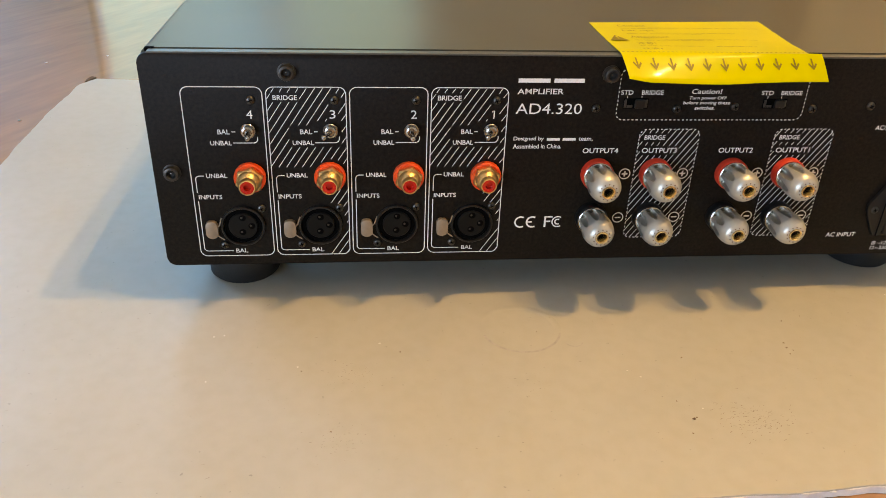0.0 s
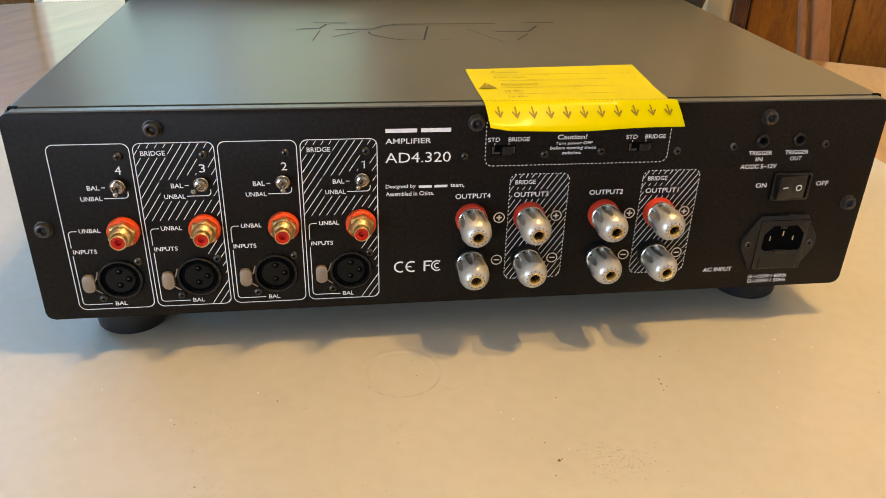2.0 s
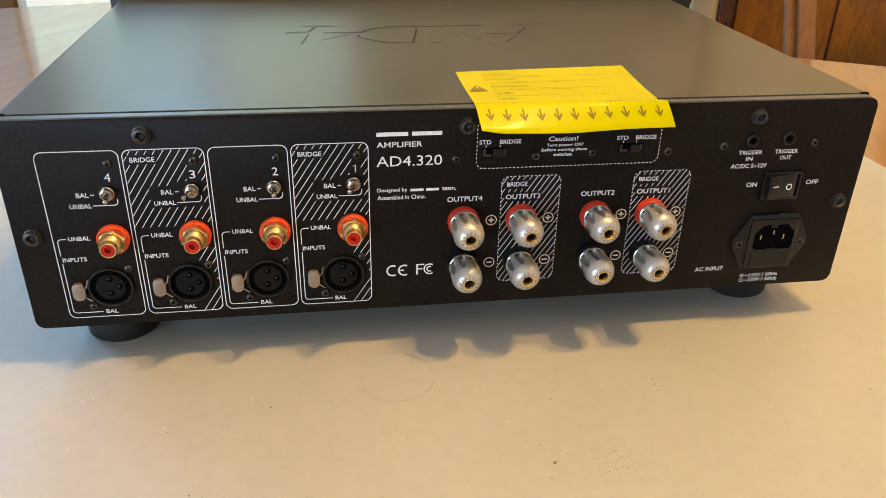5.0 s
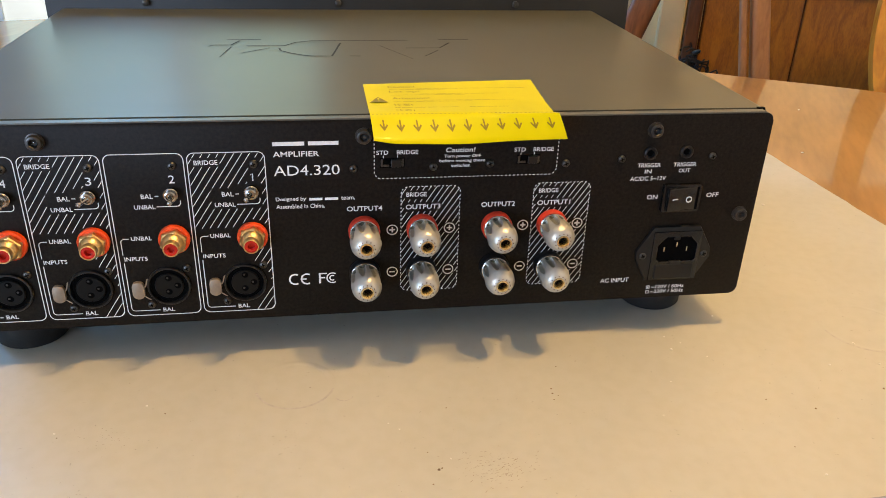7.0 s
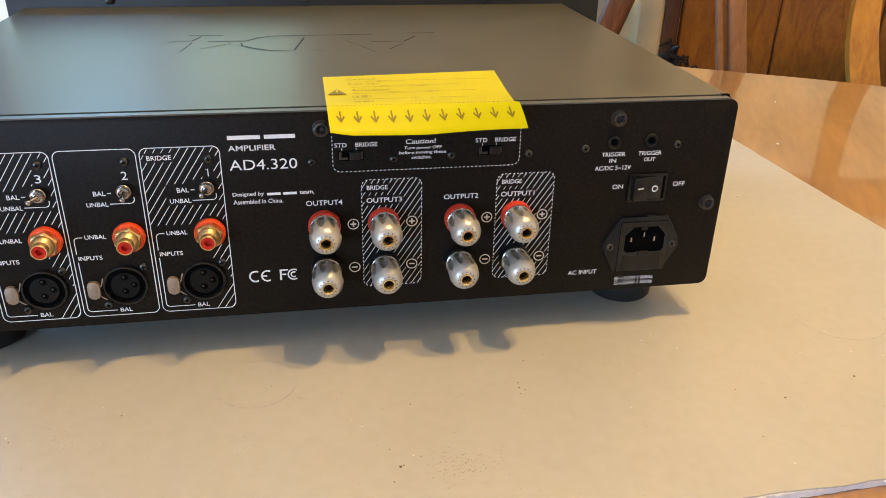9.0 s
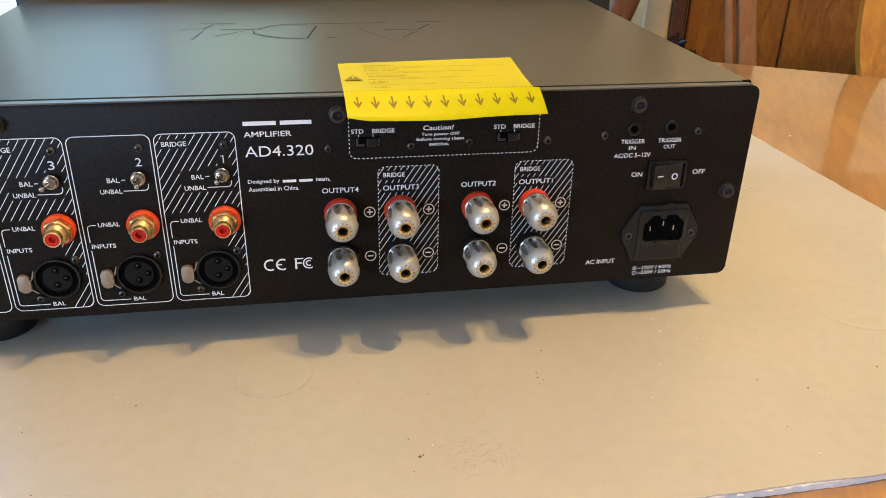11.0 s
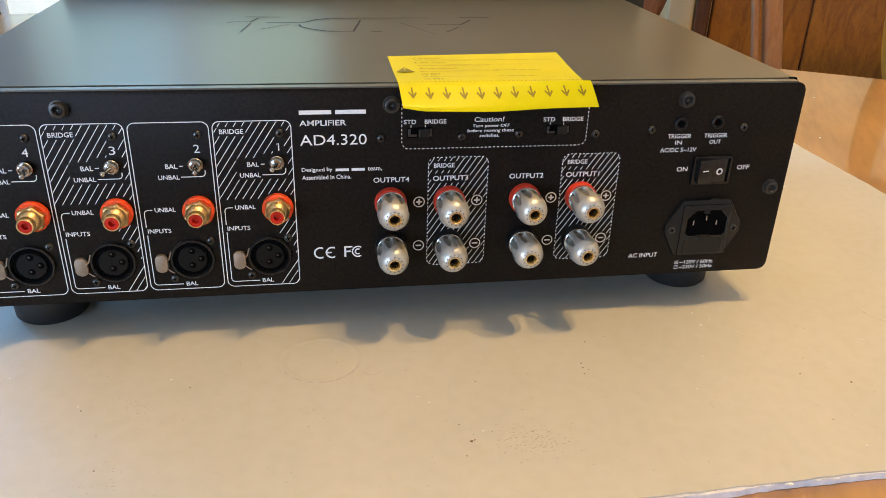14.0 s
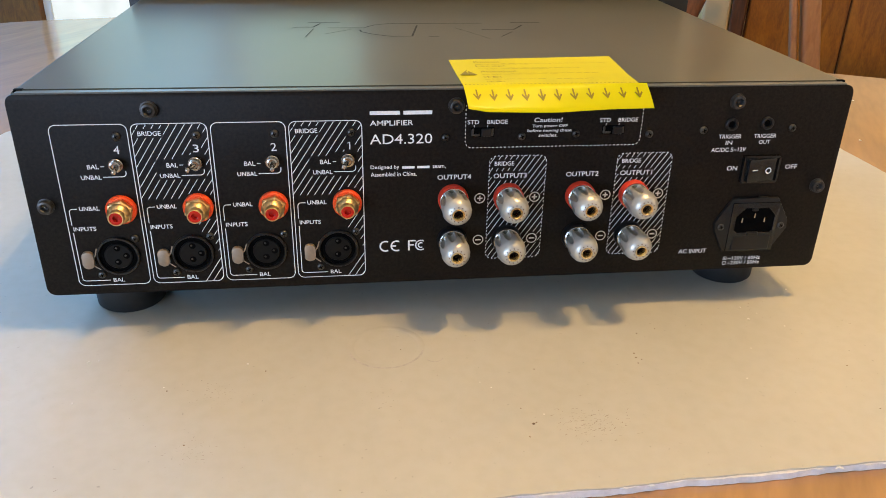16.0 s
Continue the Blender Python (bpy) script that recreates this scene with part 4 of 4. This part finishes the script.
for body, x0, x1, z0, z1 in (
    ("AMPLIFIER", 0.1714, 0.1935, 0.1120, 0.1147),
    ("STD", 0.2213, 0.2273, 0.1119, 0.1141), ("BRIDGE", 0.2315, 0.2422, 0.1119, 0.1141), ("STD", 0.2912, 0.2972, 0.1119, 0.1141), ("BRIDGE", 0.3012, 0.3119, 0.1119, 0.1141),
    ("TRIGGER", 0.3583, 0.3712, 0.1015, 0.1038), ("IN", 0.3628, 0.3666, 0.0981, 0.1003), ("AC/DC 5~12V", 0.3553, 0.3752, 0.0940, 0.0964),
    ("TRIGGER", 0.3783, 0.3912, 0.1015, 0.1038), ("OUT", 0.3818, 0.3882, 0.0981, 0.1003), ("ON", 0.3662, 0.3722, 0.0831, 0.0857), ("OFF", 0.4002, 0.4072, 0.0833, 0.0859),
    ("AC INPUT", 0.3463, 0.3630, 0.0330, 0.0356), ("~120V / 60Hz", 0.3772, 0.3970, 0.0276, 0.0298), ("~230V / 50Hz", 0.3772, 0.3970, 0.0246, 0.0268),
):
    lettering(body, x0, x1, z0, z1, P, PRINT, panel, bold=0.012)
lettering("AD4.320", 0.1712, 0.2032, 0.1022, 0.1075, P, PRINT, panel, bold=0.0)
for body, x0, x1, z0, z1 in (("Caution!", 0.2560, 0.2712, 0.1124, 0.1149), ("Turn power OFF", 0.2552, 0.2742, 0.1092, 0.1112), ("before moving these", 0.2528, 0.2765, 0.1067, 0.1088), ("switches.", 0.2590, 0.2692, 0.1045, 0.1063)):
    lettering(body, x0, x1, z0, z1, P, PRINT, panel, slant=0.10, bold=0.012)
for body, x0, x1, z0, z1 in (("Designed by", 0.1713, 0.1862, 0.0882, 0.0908), ("team,", 0.2035, 0.2105, 0.0882, 0.0905), ("Assembled in China.", 0.1713, 0.1953, 0.0846, 0.0869)):
    lettering(body, x0, x1, z0, z1, P, PRINT, panel, bold=0.012)
# maker's name as plain bars
for x0, x1, z0, z1 in ((0.1714, 0.1866, 0.1172, 0.1200), (0.1884, 0.2030, 0.1172, 0.1200), (0.1877, 0.1942, 0.0884, 0.0903), (0.1955, 0.2020, 0.0884, 0.0903)):
    part("name_bar", stroke(bmesh.new(), [(x0, (z0 + z1) / 2), (x1, (z0 + z1) / 2)], (z1 - z0) * 0.72, P), PRINT, panel, "plain white bar in place of a name")
for z in (0.0287, 0.0257):
    bm = stroke(bmesh.new(), rounded(0.3744, 0.3762, z - 0.0009, z + 0.0009, 0.0001, 1), 0.0003, P, closed=True)
    if z > 0.027:
        stroke(bm, [(0.3749, z), (0.3757, z)], 0.0008, P)
    part("voltage_box", bm, PRINT, panel)
for x in (0.2248, 0.2318, 0.2948, 0.3018):
    part("tick_mark", stroke(bmesh.new(), [(x, 0.1114), (x, 0.1099)], 0.0003, P), PRINT, panel)
# approval marks as plain arcs and bars
part("approval_mark", stroke(bmesh.new(), arc(0.1785, 0.0442, 0.0029, 60, 300, 12), 0.0009, P), PRINT, panel)
bm = stroke(bmesh.new(), arc(0.1845, 0.0442, 0.0029, 60, 300, 12), 0.0009, P)
stroke(bm, [(0.1820, 0.0442), (0.1843, 0.0442)], 0.0008, P)
part("approval_mark", bm, PRINT, panel)
bm = stroke(bmesh.new(), [(0.1912, 0.0412), (0.1912, 0.0474)], 0.0010, P)
stroke(bm, [(0.1917, 0.0470), (0.1950, 0.0470)], 0.0008, P)
stroke(bm, [(0.1917, 0.0445), (0.1940, 0.0445)], 0.0008, P)
part("approval_mark", bm, PRINT, panel)
for r in (0.0029, 0.0014):
    part("approval_mark", stroke(bmesh.new(), arc(0.1978, 0.0442, r, 55, 305, 12), 0.0007, P), PRINT, panel)

# ---- caution sticker folded over the edge ----
sticker = thing("caution_sticker", (0.267, 0.03, TOP), "glossy yellow caution sticker folded over the amplifier edge", "sticker")
THICK = 0.00022
flat = [(0.0, 0.1314), (0.28, 0.1313), (0.58, 0.1313), (0.84, 0.1316)]
NX, FLAP = 26, 7
grid = []


def blend(a, b, k):
    return Vector(a).lerp(Vector(b), k)


for i in range(len(flat) + FLAP):
    row = []
    for j in range(NX + 1):
        u = j / NX
        rear = blend((0.2188, 0.0600, 0.1314), (0.3152, 0.0668, 0.1314), u)
        fold = blend((0.2186, 0.0004, 0.1319), (0.3092, -0.0118, 0.1354), u)
        lip = blend((0.2192, -0.0150, 0.1243), (0.3128, -0.0172, 0.1243), u)
        lip.z -= 0.0017 * min(1.0, u / 0.10) * min(1.0, (1 - u) / 0.5)
        if i < len(flat):
            k, z = flat[i]
            p = rear.lerp(fold, k)
            p.z = z + max(0.0, k - 0.7) * (fold.z - 0.1316)
        else:
            k = (i - len(flat)) / (FLAP - 1)
            p = fold.lerp(lip, k)
            p.z += 0.0005 * math.sin(math.pi * k) + 0.00025 * k * math.sin(9 * u + 1)
            if p.y > -0.0013:
                p.z = max(p.z, 0.1316)
        row.append(p)
    grid.append(row)
bm = bmesh.new()
tops = [[bm.verts.new(p) for p in row] for row in grid]
lows = [[bm.verts.new(p - Vector((0, 0, THICK))) for p in row] for row in grid]
for i in range(len(grid) - 1):
    for j in range(NX):
        bm.faces.new((tops[i][j], tops[i][j + 1], tops[i + 1][j + 1], tops[i + 1][j]))
        bm.faces.new((lows[i][j], lows[i + 1][j], lows[i + 1][j + 1], lows[i][j + 1]))
for j in range(NX):
    bm.faces.new((tops[0][j], lows[0][j], lows[0][j + 1], tops[0][j + 1]))
    bm.faces.new((tops[-1][j], tops[-1][j + 1], lows[-1][j + 1], lows[-1][j]))
for i in range(len(grid) - 1):
    bm.faces.new((tops[i][0], tops[i + 1][0], lows[i + 1][0], lows[i][0]))
    bm.faces.new((tops[i][-1], lows[i][-1], lows[i + 1][-1], tops[i + 1][-1]))
part("sheet", bm, YELLOW, sticker, smooth=60)
ST = pose(0, 0, 0.1317)
for body, x0, x1, y0, y1 in (("Caution!", 0.2315, 0.2462, 0.0505, 0.0540), ("Let op!", 0.2315, 0.2478, 0.0402, 0.0440), ("Attention!", 0.2320, 0.2515, 0.0280, 0.0318)):
    lettering(body, x0, x1, y0, y1, ST, INK, sticker)
for y in (0.0158, 0.0058):
    lettering("注意!", 0.2317, 0.2412, y, y + 0.0042, ST, INK, sticker)
bm = bmesh.new()
rnd = random.Random(3)
for y, x0, x1 in ((0.0482, 0.2470, 0.3080), (0.0465, 0.2320, 0.2620), (0.0378, 0.2480, 0.2900), (0.0360, 0.2320, 0.2720), (0.0256, 0.2480, 0.2960), (0.0236, 0.2320, 0.2740), (0.0132, 0.2320, 0.2640), (0.0132, 0.2700, 0.2900), (0.0032, 0.2320, 0.2640), (0.0032, 0.2700, 0.3000)):
    x = x0
    while x < x1:
        w = rnd.uniform(0.002, 0.006)
        stroke(bm, [(x, y), (min(x + w, x1), y)], 0.00045, ST)
        x += w + 0.0008
part("small_print", bm, INK, sticker)
bm = prism([(0.2202, 0.0232), (0.2294, 0.0232), (0.2248, 0.0330)], 0.0, 0.00012, ST)
tri = part("warning_triangle", bm, INK, sticker)
bm = stroke(bmesh.new(), [(0.2248, 0.0255), (0.2248, 0.0262)], 0.0008, pose(0, 0, 0.1319))
stroke(bm, [(0.2248, 0.0272), (0.2248, 0.0306)], 0.0009, pose(0, 0, 0.1319))
part("exclamation_mark", bm, YELLOW, tri)
bm = bmesh.new()
for k in range(44):
    a, b = (Vector((0.2192, 0.0012, 0.13225)).lerp(Vector((0.3085, -0.0110, 0.13565)), (k + f) / 44) for f in (0.1, 0.6))
    w = Vector((0, 0.00035, 0))
    bm.faces.new([bm.verts.new(p) for p in (a - w, b - w, b + w, a + w)])
part("perforation", bm, INK, sticker)
for i in range(11):
    u = (0.0058 + i * 0.00818) / 0.0936
    def at(dx, k):
        """A point on the hanging flap: dx across, k along it from fold (0) to lip (1)."""
        j = min(NX - 1, max(0, int((u + dx / 0.0936) * NX)))
        f = (u + dx / 0.0936) * NX - j
        r = len(flat) + k * (FLAP - 1)
        a = min(len(grid) - 2, int(r))
        p = grid[a][j].lerp(grid[a][j + 1], f).lerp(grid[a + 1][j].lerp(grid[a + 1][j + 1], f), r - a)
        return p + Vector((0, -0.0002, 0.0002))
    bm = bmesh.new()
    for quad in (((-0.0004, 0.20), (0.0004, 0.20), (0.0004, 0.42), (-0.0004, 0.42)), ((-0.0004, 0.42), (0.0004, 0.42), (0.0004, 0.56), (-0.0004, 0.56)), ((-0.0021, 0.42), (-0.0016, 0.37), (0.0004, 0.57), (0.0, 0.64)), ((0.0021, 0.42), (0.0016, 0.37), (-0.0004, 0.57), (0.0, 0.64))):
        bm.faces.new([bm.verts.new(at(dx, k)) for dx, k in quad])
    part("arrow", bm, INK, sticker)

# ---- chairs behind the table ----
def swept(points, widths, depths, bm=None, turn=0.0):
    """A post of rectangular, softened section along points, each with its width and depth."""
    bm = bm or bmesh.new()
    rings = []
    for (x, y, z), w, d in zip(points, widths, depths):
        ring = []
        for px, py in rounded(-w / 2, w / 2, -d / 2, d / 2, min(w, d) * 0.3, 3):
            c, s = math.cos(radians(turn)), math.sin(radians(turn))
            ring.append(bm.verts.new((x + px * c - py * s, y + px * s + py * c, z)))
        rings.append(ring)
    for a, b in zip(rings, rings[1:]):
        for i in range(len(a)):
            bm.faces.new((a[i], a[(i + 1) % len(a)], b[(i + 1) % len(a)], b[i]))
    bm.faces.new(rings[0][::-1])
    bm.faces.new(rings[-1])
    return bm


def outline_splat(at, turn, z0, z1, thick, mat, parent, half):
    """A back splat whose two sides swing in and out as it rises."""
    left, right = [], []
    n = 24
    for i in range(n + 1):
        k = i / n
        mid = 0.004 * math.sin(2 * math.pi * (k * 1.15 + 0.05)) - 0.029 * (k - 0.6)
        mid += 0.015 * (max(0.0, k - 0.6) / 0.27) ** 2
        w = half * (0.95 + 0.07 * math.cos(2 * math.pi * (k * 1.6 + 0.1)))
        left.append((mid - w, z0 + (z1 - z0) * k))
        right.append((mid + w, z0 + (z1 - z0) * k))
    m = Matrix.Translation((at[0], at[1], 0)) @ pose(0, 0, 0, 0, 0, turn) @ pose(0, 0, 0, -18.3, -5.0, 0) @ on_panel(0, 0)
    return part("splat", prism(right + left[::-1], -thick / 2, thick / 2, m, bevel=0.003), mat, parent, "curved golden back splat", smooth=40)


def chair(at, turn, label, mat):
    """A wooden dining chair: two back posts, thin spindles, a curved splat, rails, seat and legs. at: its first back post."""
    c = thing("dining_chair", (at[0], at[1], FLOOR), label, "chair", "chairs round the table")
    ux, uy = math.cos(radians(turn)), math.sin(radians(turn))
    def up(k, h):
        """A place on the back, k along it, h over the floor: upright to the seat, raked above it."""
        back = 0.33 * (max(h, 0.46) - 0.755)
        return (at[0] + ux * k - 0.067 * back, at[1] + uy * k + ux * back, FLOOR + h)
    for k in (0, 0.40):
        pts = [up(k, h) for h in (0.0, 0.2, 0.45, 0.60, 0.75, 0.90, 1.0)]
        part("back_post", swept(pts, [0.022, 0.023, 0.025, 0.025, 0.025, 0.024, 0.021], [0.022] * 7, turn=turn), PALEWOOD, c, smooth=40)
    for k in (-0.0225, 0.4225):
        pts = [up(k, h) for h in (0.47, 0.98)]
        part("spindle", swept(pts, [0.009, 0.009], [0.012, 0.012], turn=turn), PALEWOOD, c, smooth=40)
    outline_splat((at[0] + ux * 0.171, at[1] + uy * 0.171), turn, FLOOR + 0.50, FLOOR + 0.93, 0.014, mat, c, 0.0190)
    m = Matrix.Translation((at[0], at[1], FLOOR)) @ pose(0, 0, 0, 0, 0, turn)
    for h, w in ((0.96, 0.06), (0.48, 0.04)):
        part("rail", boxed(0.012, 0.388, 0.33 * (h - 0.755) - 0.009, 0.33 * (h - 0.755) + 0.009, h - w / 2, h + w / 2, bevel=0.004, m=m), mat, c, smooth=40)
    part("seat", boxed(-0.02, 0.42, -0.50, -0.115, 0.42, 0.46, bevel=0.01, m=m), mat, c, smooth=40)
    for k in (0.0, 0.40):
        part("front_leg", boxed(k - 0.015, k + 0.015, -0.485, -0.455, 0.0, 0.4195, bevel=0.004, m=m), mat, c, smooth=40)
    return c


chair((0.784, 0.613, 0), -12, "varnished wooden dining chair with a curved golden back splat", CHAIRWOOD)

# a second chair with raked posts beside the door casing
side_chair = thing("wooden_chair", (0.47, 0.80, FLOOR), "reddish-brown wooden chair with raked back posts", "chair", "chairs round the table")
part("back_post", swept([(0.575, 0.755, FLOOR), (0.585, 0.750, -0.35), (0.600, 0.745, -0.12), (0.621, 0.742, -0.048), (0.645, 0.740, 0.018), (0.662, 0.740, 0.063), (0.754, 0.738, 0.307)], [0.038] * 7, [0.027] * 7, turn=-30), REDWOOD, side_chair, smooth=40)
part("back_post", swept([(0.315, 0.935, FLOOR), (0.325, 0.930, -0.35), (0.340, 0.925, -0.12), (0.361, 0.922, -0.048), (0.385, 0.920, 0.018), (0.402, 0.920, 0.063), (0.494, 0.918, 0.307)], [0.038] * 7, [0.027] * 7, turn=-30), REDWOOD, side_chair, smooth=40)
SEAT = pose(0.455, 0.840, 0, 0, 0, -34.8)
part("seat", boxed(-0.15, 0.15, -0.40, 0.02, -0.345, -0.31, bevel=0.008, m=SEAT), REDWOOD, side_chair, smooth=40)
for k in (-0.13, 0.13):
    part("front_leg", boxed(k - 0.015, k + 0.015, -0.385, -0.355, FLOOR, -0.3455, bevel=0.004, m=SEAT), REDWOOD, side_chair, smooth=40)
part("top_rail", boxed(-0.140, 0.140, -0.010, 0.010, 0.25, 0.30, bevel=0.006, m=pose(0.616, 0.828, 0, 0, 0, -34.8)), REDWOOD, side_chair, smooth=40)

# dark clutter against the panelling
clutter = thing("black_cable_bundle", room(0.045, 0.12, FLOOR + 0.0), "tangled black cable bundle hanging by the panelling", "cable")
rnd = random.Random(11)
for i in range(9):
    pts = []
    a0, a1, lean = rnd.uniform(0, 6.3), rnd.uniform(0, 6.3), rnd.uniform(0.4, 1.0)
    for k in range(14):
        t = k / 13
        pts.append(room(0.024 + 0.062 * t * lean + 0.009 * math.sin(a0 + 9 * t), 0.034 + 0.008 * math.cos(a1 + 7 * t), -0.062 - 0.042 * t + 0.011 * math.sin(a1 + 8 * t) + 0.005 * math.sin(a0 + 17 * t)))
    cu = bpy.data.curves.new("cable", "CURVE")
    cu.dimensions, cu.bevel_depth, cu.bevel_resolution = "3D", 0.0016, 3
    sp = cu.splines.new("POLY")
    sp.points.add(13)
    for p, q in zip(sp.points, pts):
        p.co = (*q, 1)
    tmp = new("cable", cu)
    me = bpy.data.meshes.new_from_object(tmp.evaluated_get(bpy.context.evaluated_depsgraph_get()))
    bpy.data.objects.remove(tmp)
    me.materials.clear()
    me.materials.append(RUBBER)
    place("cable", me, clutter, smooth=50)
part("plug", lathe([(0, 0.0), (0.004, 0.001), (0.0045, 0.007), (0.003, 0.016), (0.001, 0.018), (0, 0.018)], Matrix.Translation(room(0.040, 0.045, -0.062)) @ pose(0, 0, 0, 60, 30, 0), 16), SCREW, clutter, smooth=40)

# ---- marks on the board ----
RING_SHADE = material("painted_ring_shade", (0.545, 0.522, 0.493), 0.6, vary=0.15, scale=300)
# darker lower arcs paint the relief shade of the pressed rings
for x, y, r, a0, a1, w in ((0.1765, -0.0315, 0.0195, 195, 345, 0.0020), (0.201, -0.0435, 0.0045, 200, 340, 0.0006), (0.512, -0.012, 0.026, 180, 350, 0.0016)):
    bm = stroke(bmesh.new(), arc(x, y, r, a0, a1, 24), w, Matrix(), lift=0.00015)
    part("ring_shade_arc", bm, RING_SHADE, board)
    if r > 0.01:
        part("raised_ring", lathe([(r - 0.0026, 0.00002), (r - 0.0018, 0.00012), (r - 0.0008, 0.00018), (r + 0.0004, 0.00012), (r + 0.0012, 0.00002)], pose(x, y, 0), 56), BOARD, board, smooth=60)
rnd = random.Random(8)
bm = bmesh.new()
for i in range(150):
    x, y = rnd.gauss(0.267, 0.0085), rnd.gauss(-0.104, 0.0055)
    a, l = rnd.uniform(-0.4, 0.9), rnd.uniform(0.0003, 0.0016)
    stroke(bm, [(x, y), (x + l * math.cos(a), y + l * math.sin(a))], rnd.uniform(0.0001, 0.00028), Matrix(), lift=0.00015)
for cx, cy, n in ((0.094, -0.066, 50), (0.0866, -0.1067, 60), (0.172, -0.074, 20)):
    for i in range(n):
        x, y = rnd.gauss(cx, 0.007), rnd.gauss(cy, 0.006)
        a, l = rnd.uniform(-0.4, 0.9), rnd.uniform(0.0002, 0.0010)
        stroke(bm, [(x, y), (x + l * math.cos(a), y + l * math.sin(a))], rnd.uniform(0.00006, 0.00018), Matrix(), lift=0.00015)
for i in range(110):
    x, y = rnd.uniform(-0.12, 0.58), rnd.uniform(-0.13, 0.0)
    a, l = rnd.uniform(-0.6, 0.6), rnd.uniform(0.0003, 0.0018)
    stroke(bm, [(x, y), (x + l * math.cos(a), y + l * math.sin(a))], rnd.uniform(0.00008, 0.0002), Matrix(), lift=0.00015)
tagged(part("scuffing", bm, material("brown_scuff", (0.36, 0.31, 0.25), 0.7, vary=0.3, scale=500), board), kind="stuff")

# white chips hanging on the cut edge
rnd = random.Random(21)
CHIP = material("white_foam_chip", (0.86, 0.85, 0.84), 0.7, vary=0.08, scale=300)
for i in range(26):
    x = -0.10 + 0.72 * rnd.random() ** 0.6
    y = -0.156 + (x + 0.142) * 0.0258 - 0.0006
    r = rnd.uniform(0.0004, 0.0013)
    bm = bmesh.new()
    bmesh.ops.create_icosphere(bm, subdivisions=1, radius=r)
    for v in bm.verts:
        v.co = Vector((x + v.co.x * rnd.uniform(0.9, 2.4), y + v.co.y * rnd.uniform(0.5, 0.9), -0.0010 + v.co.z * rnd.uniform(0.4, 0.8)))
    part("torn_chip", bm, CHIP, board)

# ---- crumbs on board and table ----
whites = ((0.385, -0.022, 0.0010), (0.467, -0.046, 0.0011), (0.393, -0.016, 0.0006), (0.546, 0.170, 0.0016), (0.226, -0.073, 0.0006), (0.402, -0.031, 0.0006), (0.372, -0.051, 0.0006), (0.067, -0.058, 0.0007), (0.425, 0.010, 0.0008), (0.386, -0.0087, 0.0007), (0.3568, -0.0775, 0.0006), (0.4938, -0.0274, 0.0009), (0.4955, -0.0485, 0.0010), (0.4139, -0.1265, 0.0009), (0.5113, -0.0543, 0.0007), (0.221, -0.068, 0.0005), (0.247, -0.0961, 0.0006), (0.0253, -0.0324, 0.0007), (0.0301, -0.0316, 0.0007), (0.0269, -0.0667, 0.0007), (0.1053, -0.0413, 0.0008))
for i, (x, y, r) in enumerate(whites):
    crumb("crumb", x, y, 0.75 * r, CRUMB_W, "tiny white foam crumb on the board", seed=i)
darks = ((0.2405, -0.1025, 0.0007), (0.2420, -0.1017, 0.0004), (0.307, -0.050, 0.0005), (0.3065, -0.054, 0.0005), (0.306, -0.059, 0.0004), (0.315, -0.031, 0.0004), (0.327, -0.027, 0.0003), (0.309, -0.056, 0.0003), (0.184, -0.035, 0.0003), (0.069, -0.061, 0.0004), (0.4367, -0.0814, 0.0006), (0.4099, -0.1073, 0.0004), (0.4829, -0.0697, 0.0006), (0.4151, -0.0713, 0.0004), (0.2505, -0.0593, 0.0004), (0.2368, -0.1113, 0.0004), (0.115, -0.0484, 0.0004), (0.0838, -0.1021, 0.0004), (0.237, -0.0906, 0.0004))
for i, (x, y, r) in enumerate(darks):
    crumb("crumb", x, y, r, CRUMB_D, "small dark crumb on the board", seed=20 + i)
for i, (x, y) in enumerate(((-0.209, 0.440), (-0.158, 0.465), (-0.275, 0.495), (-0.177, 0.279), (-0.251, 0.420), (0.74, 0.44), (0.66, 0.30))):
    crumb("crumb", x, y, 0.0012, CRUMB_W, "tiny white foam crumb on the wooden table", z=TABLE_TOP, seed=40 + i)
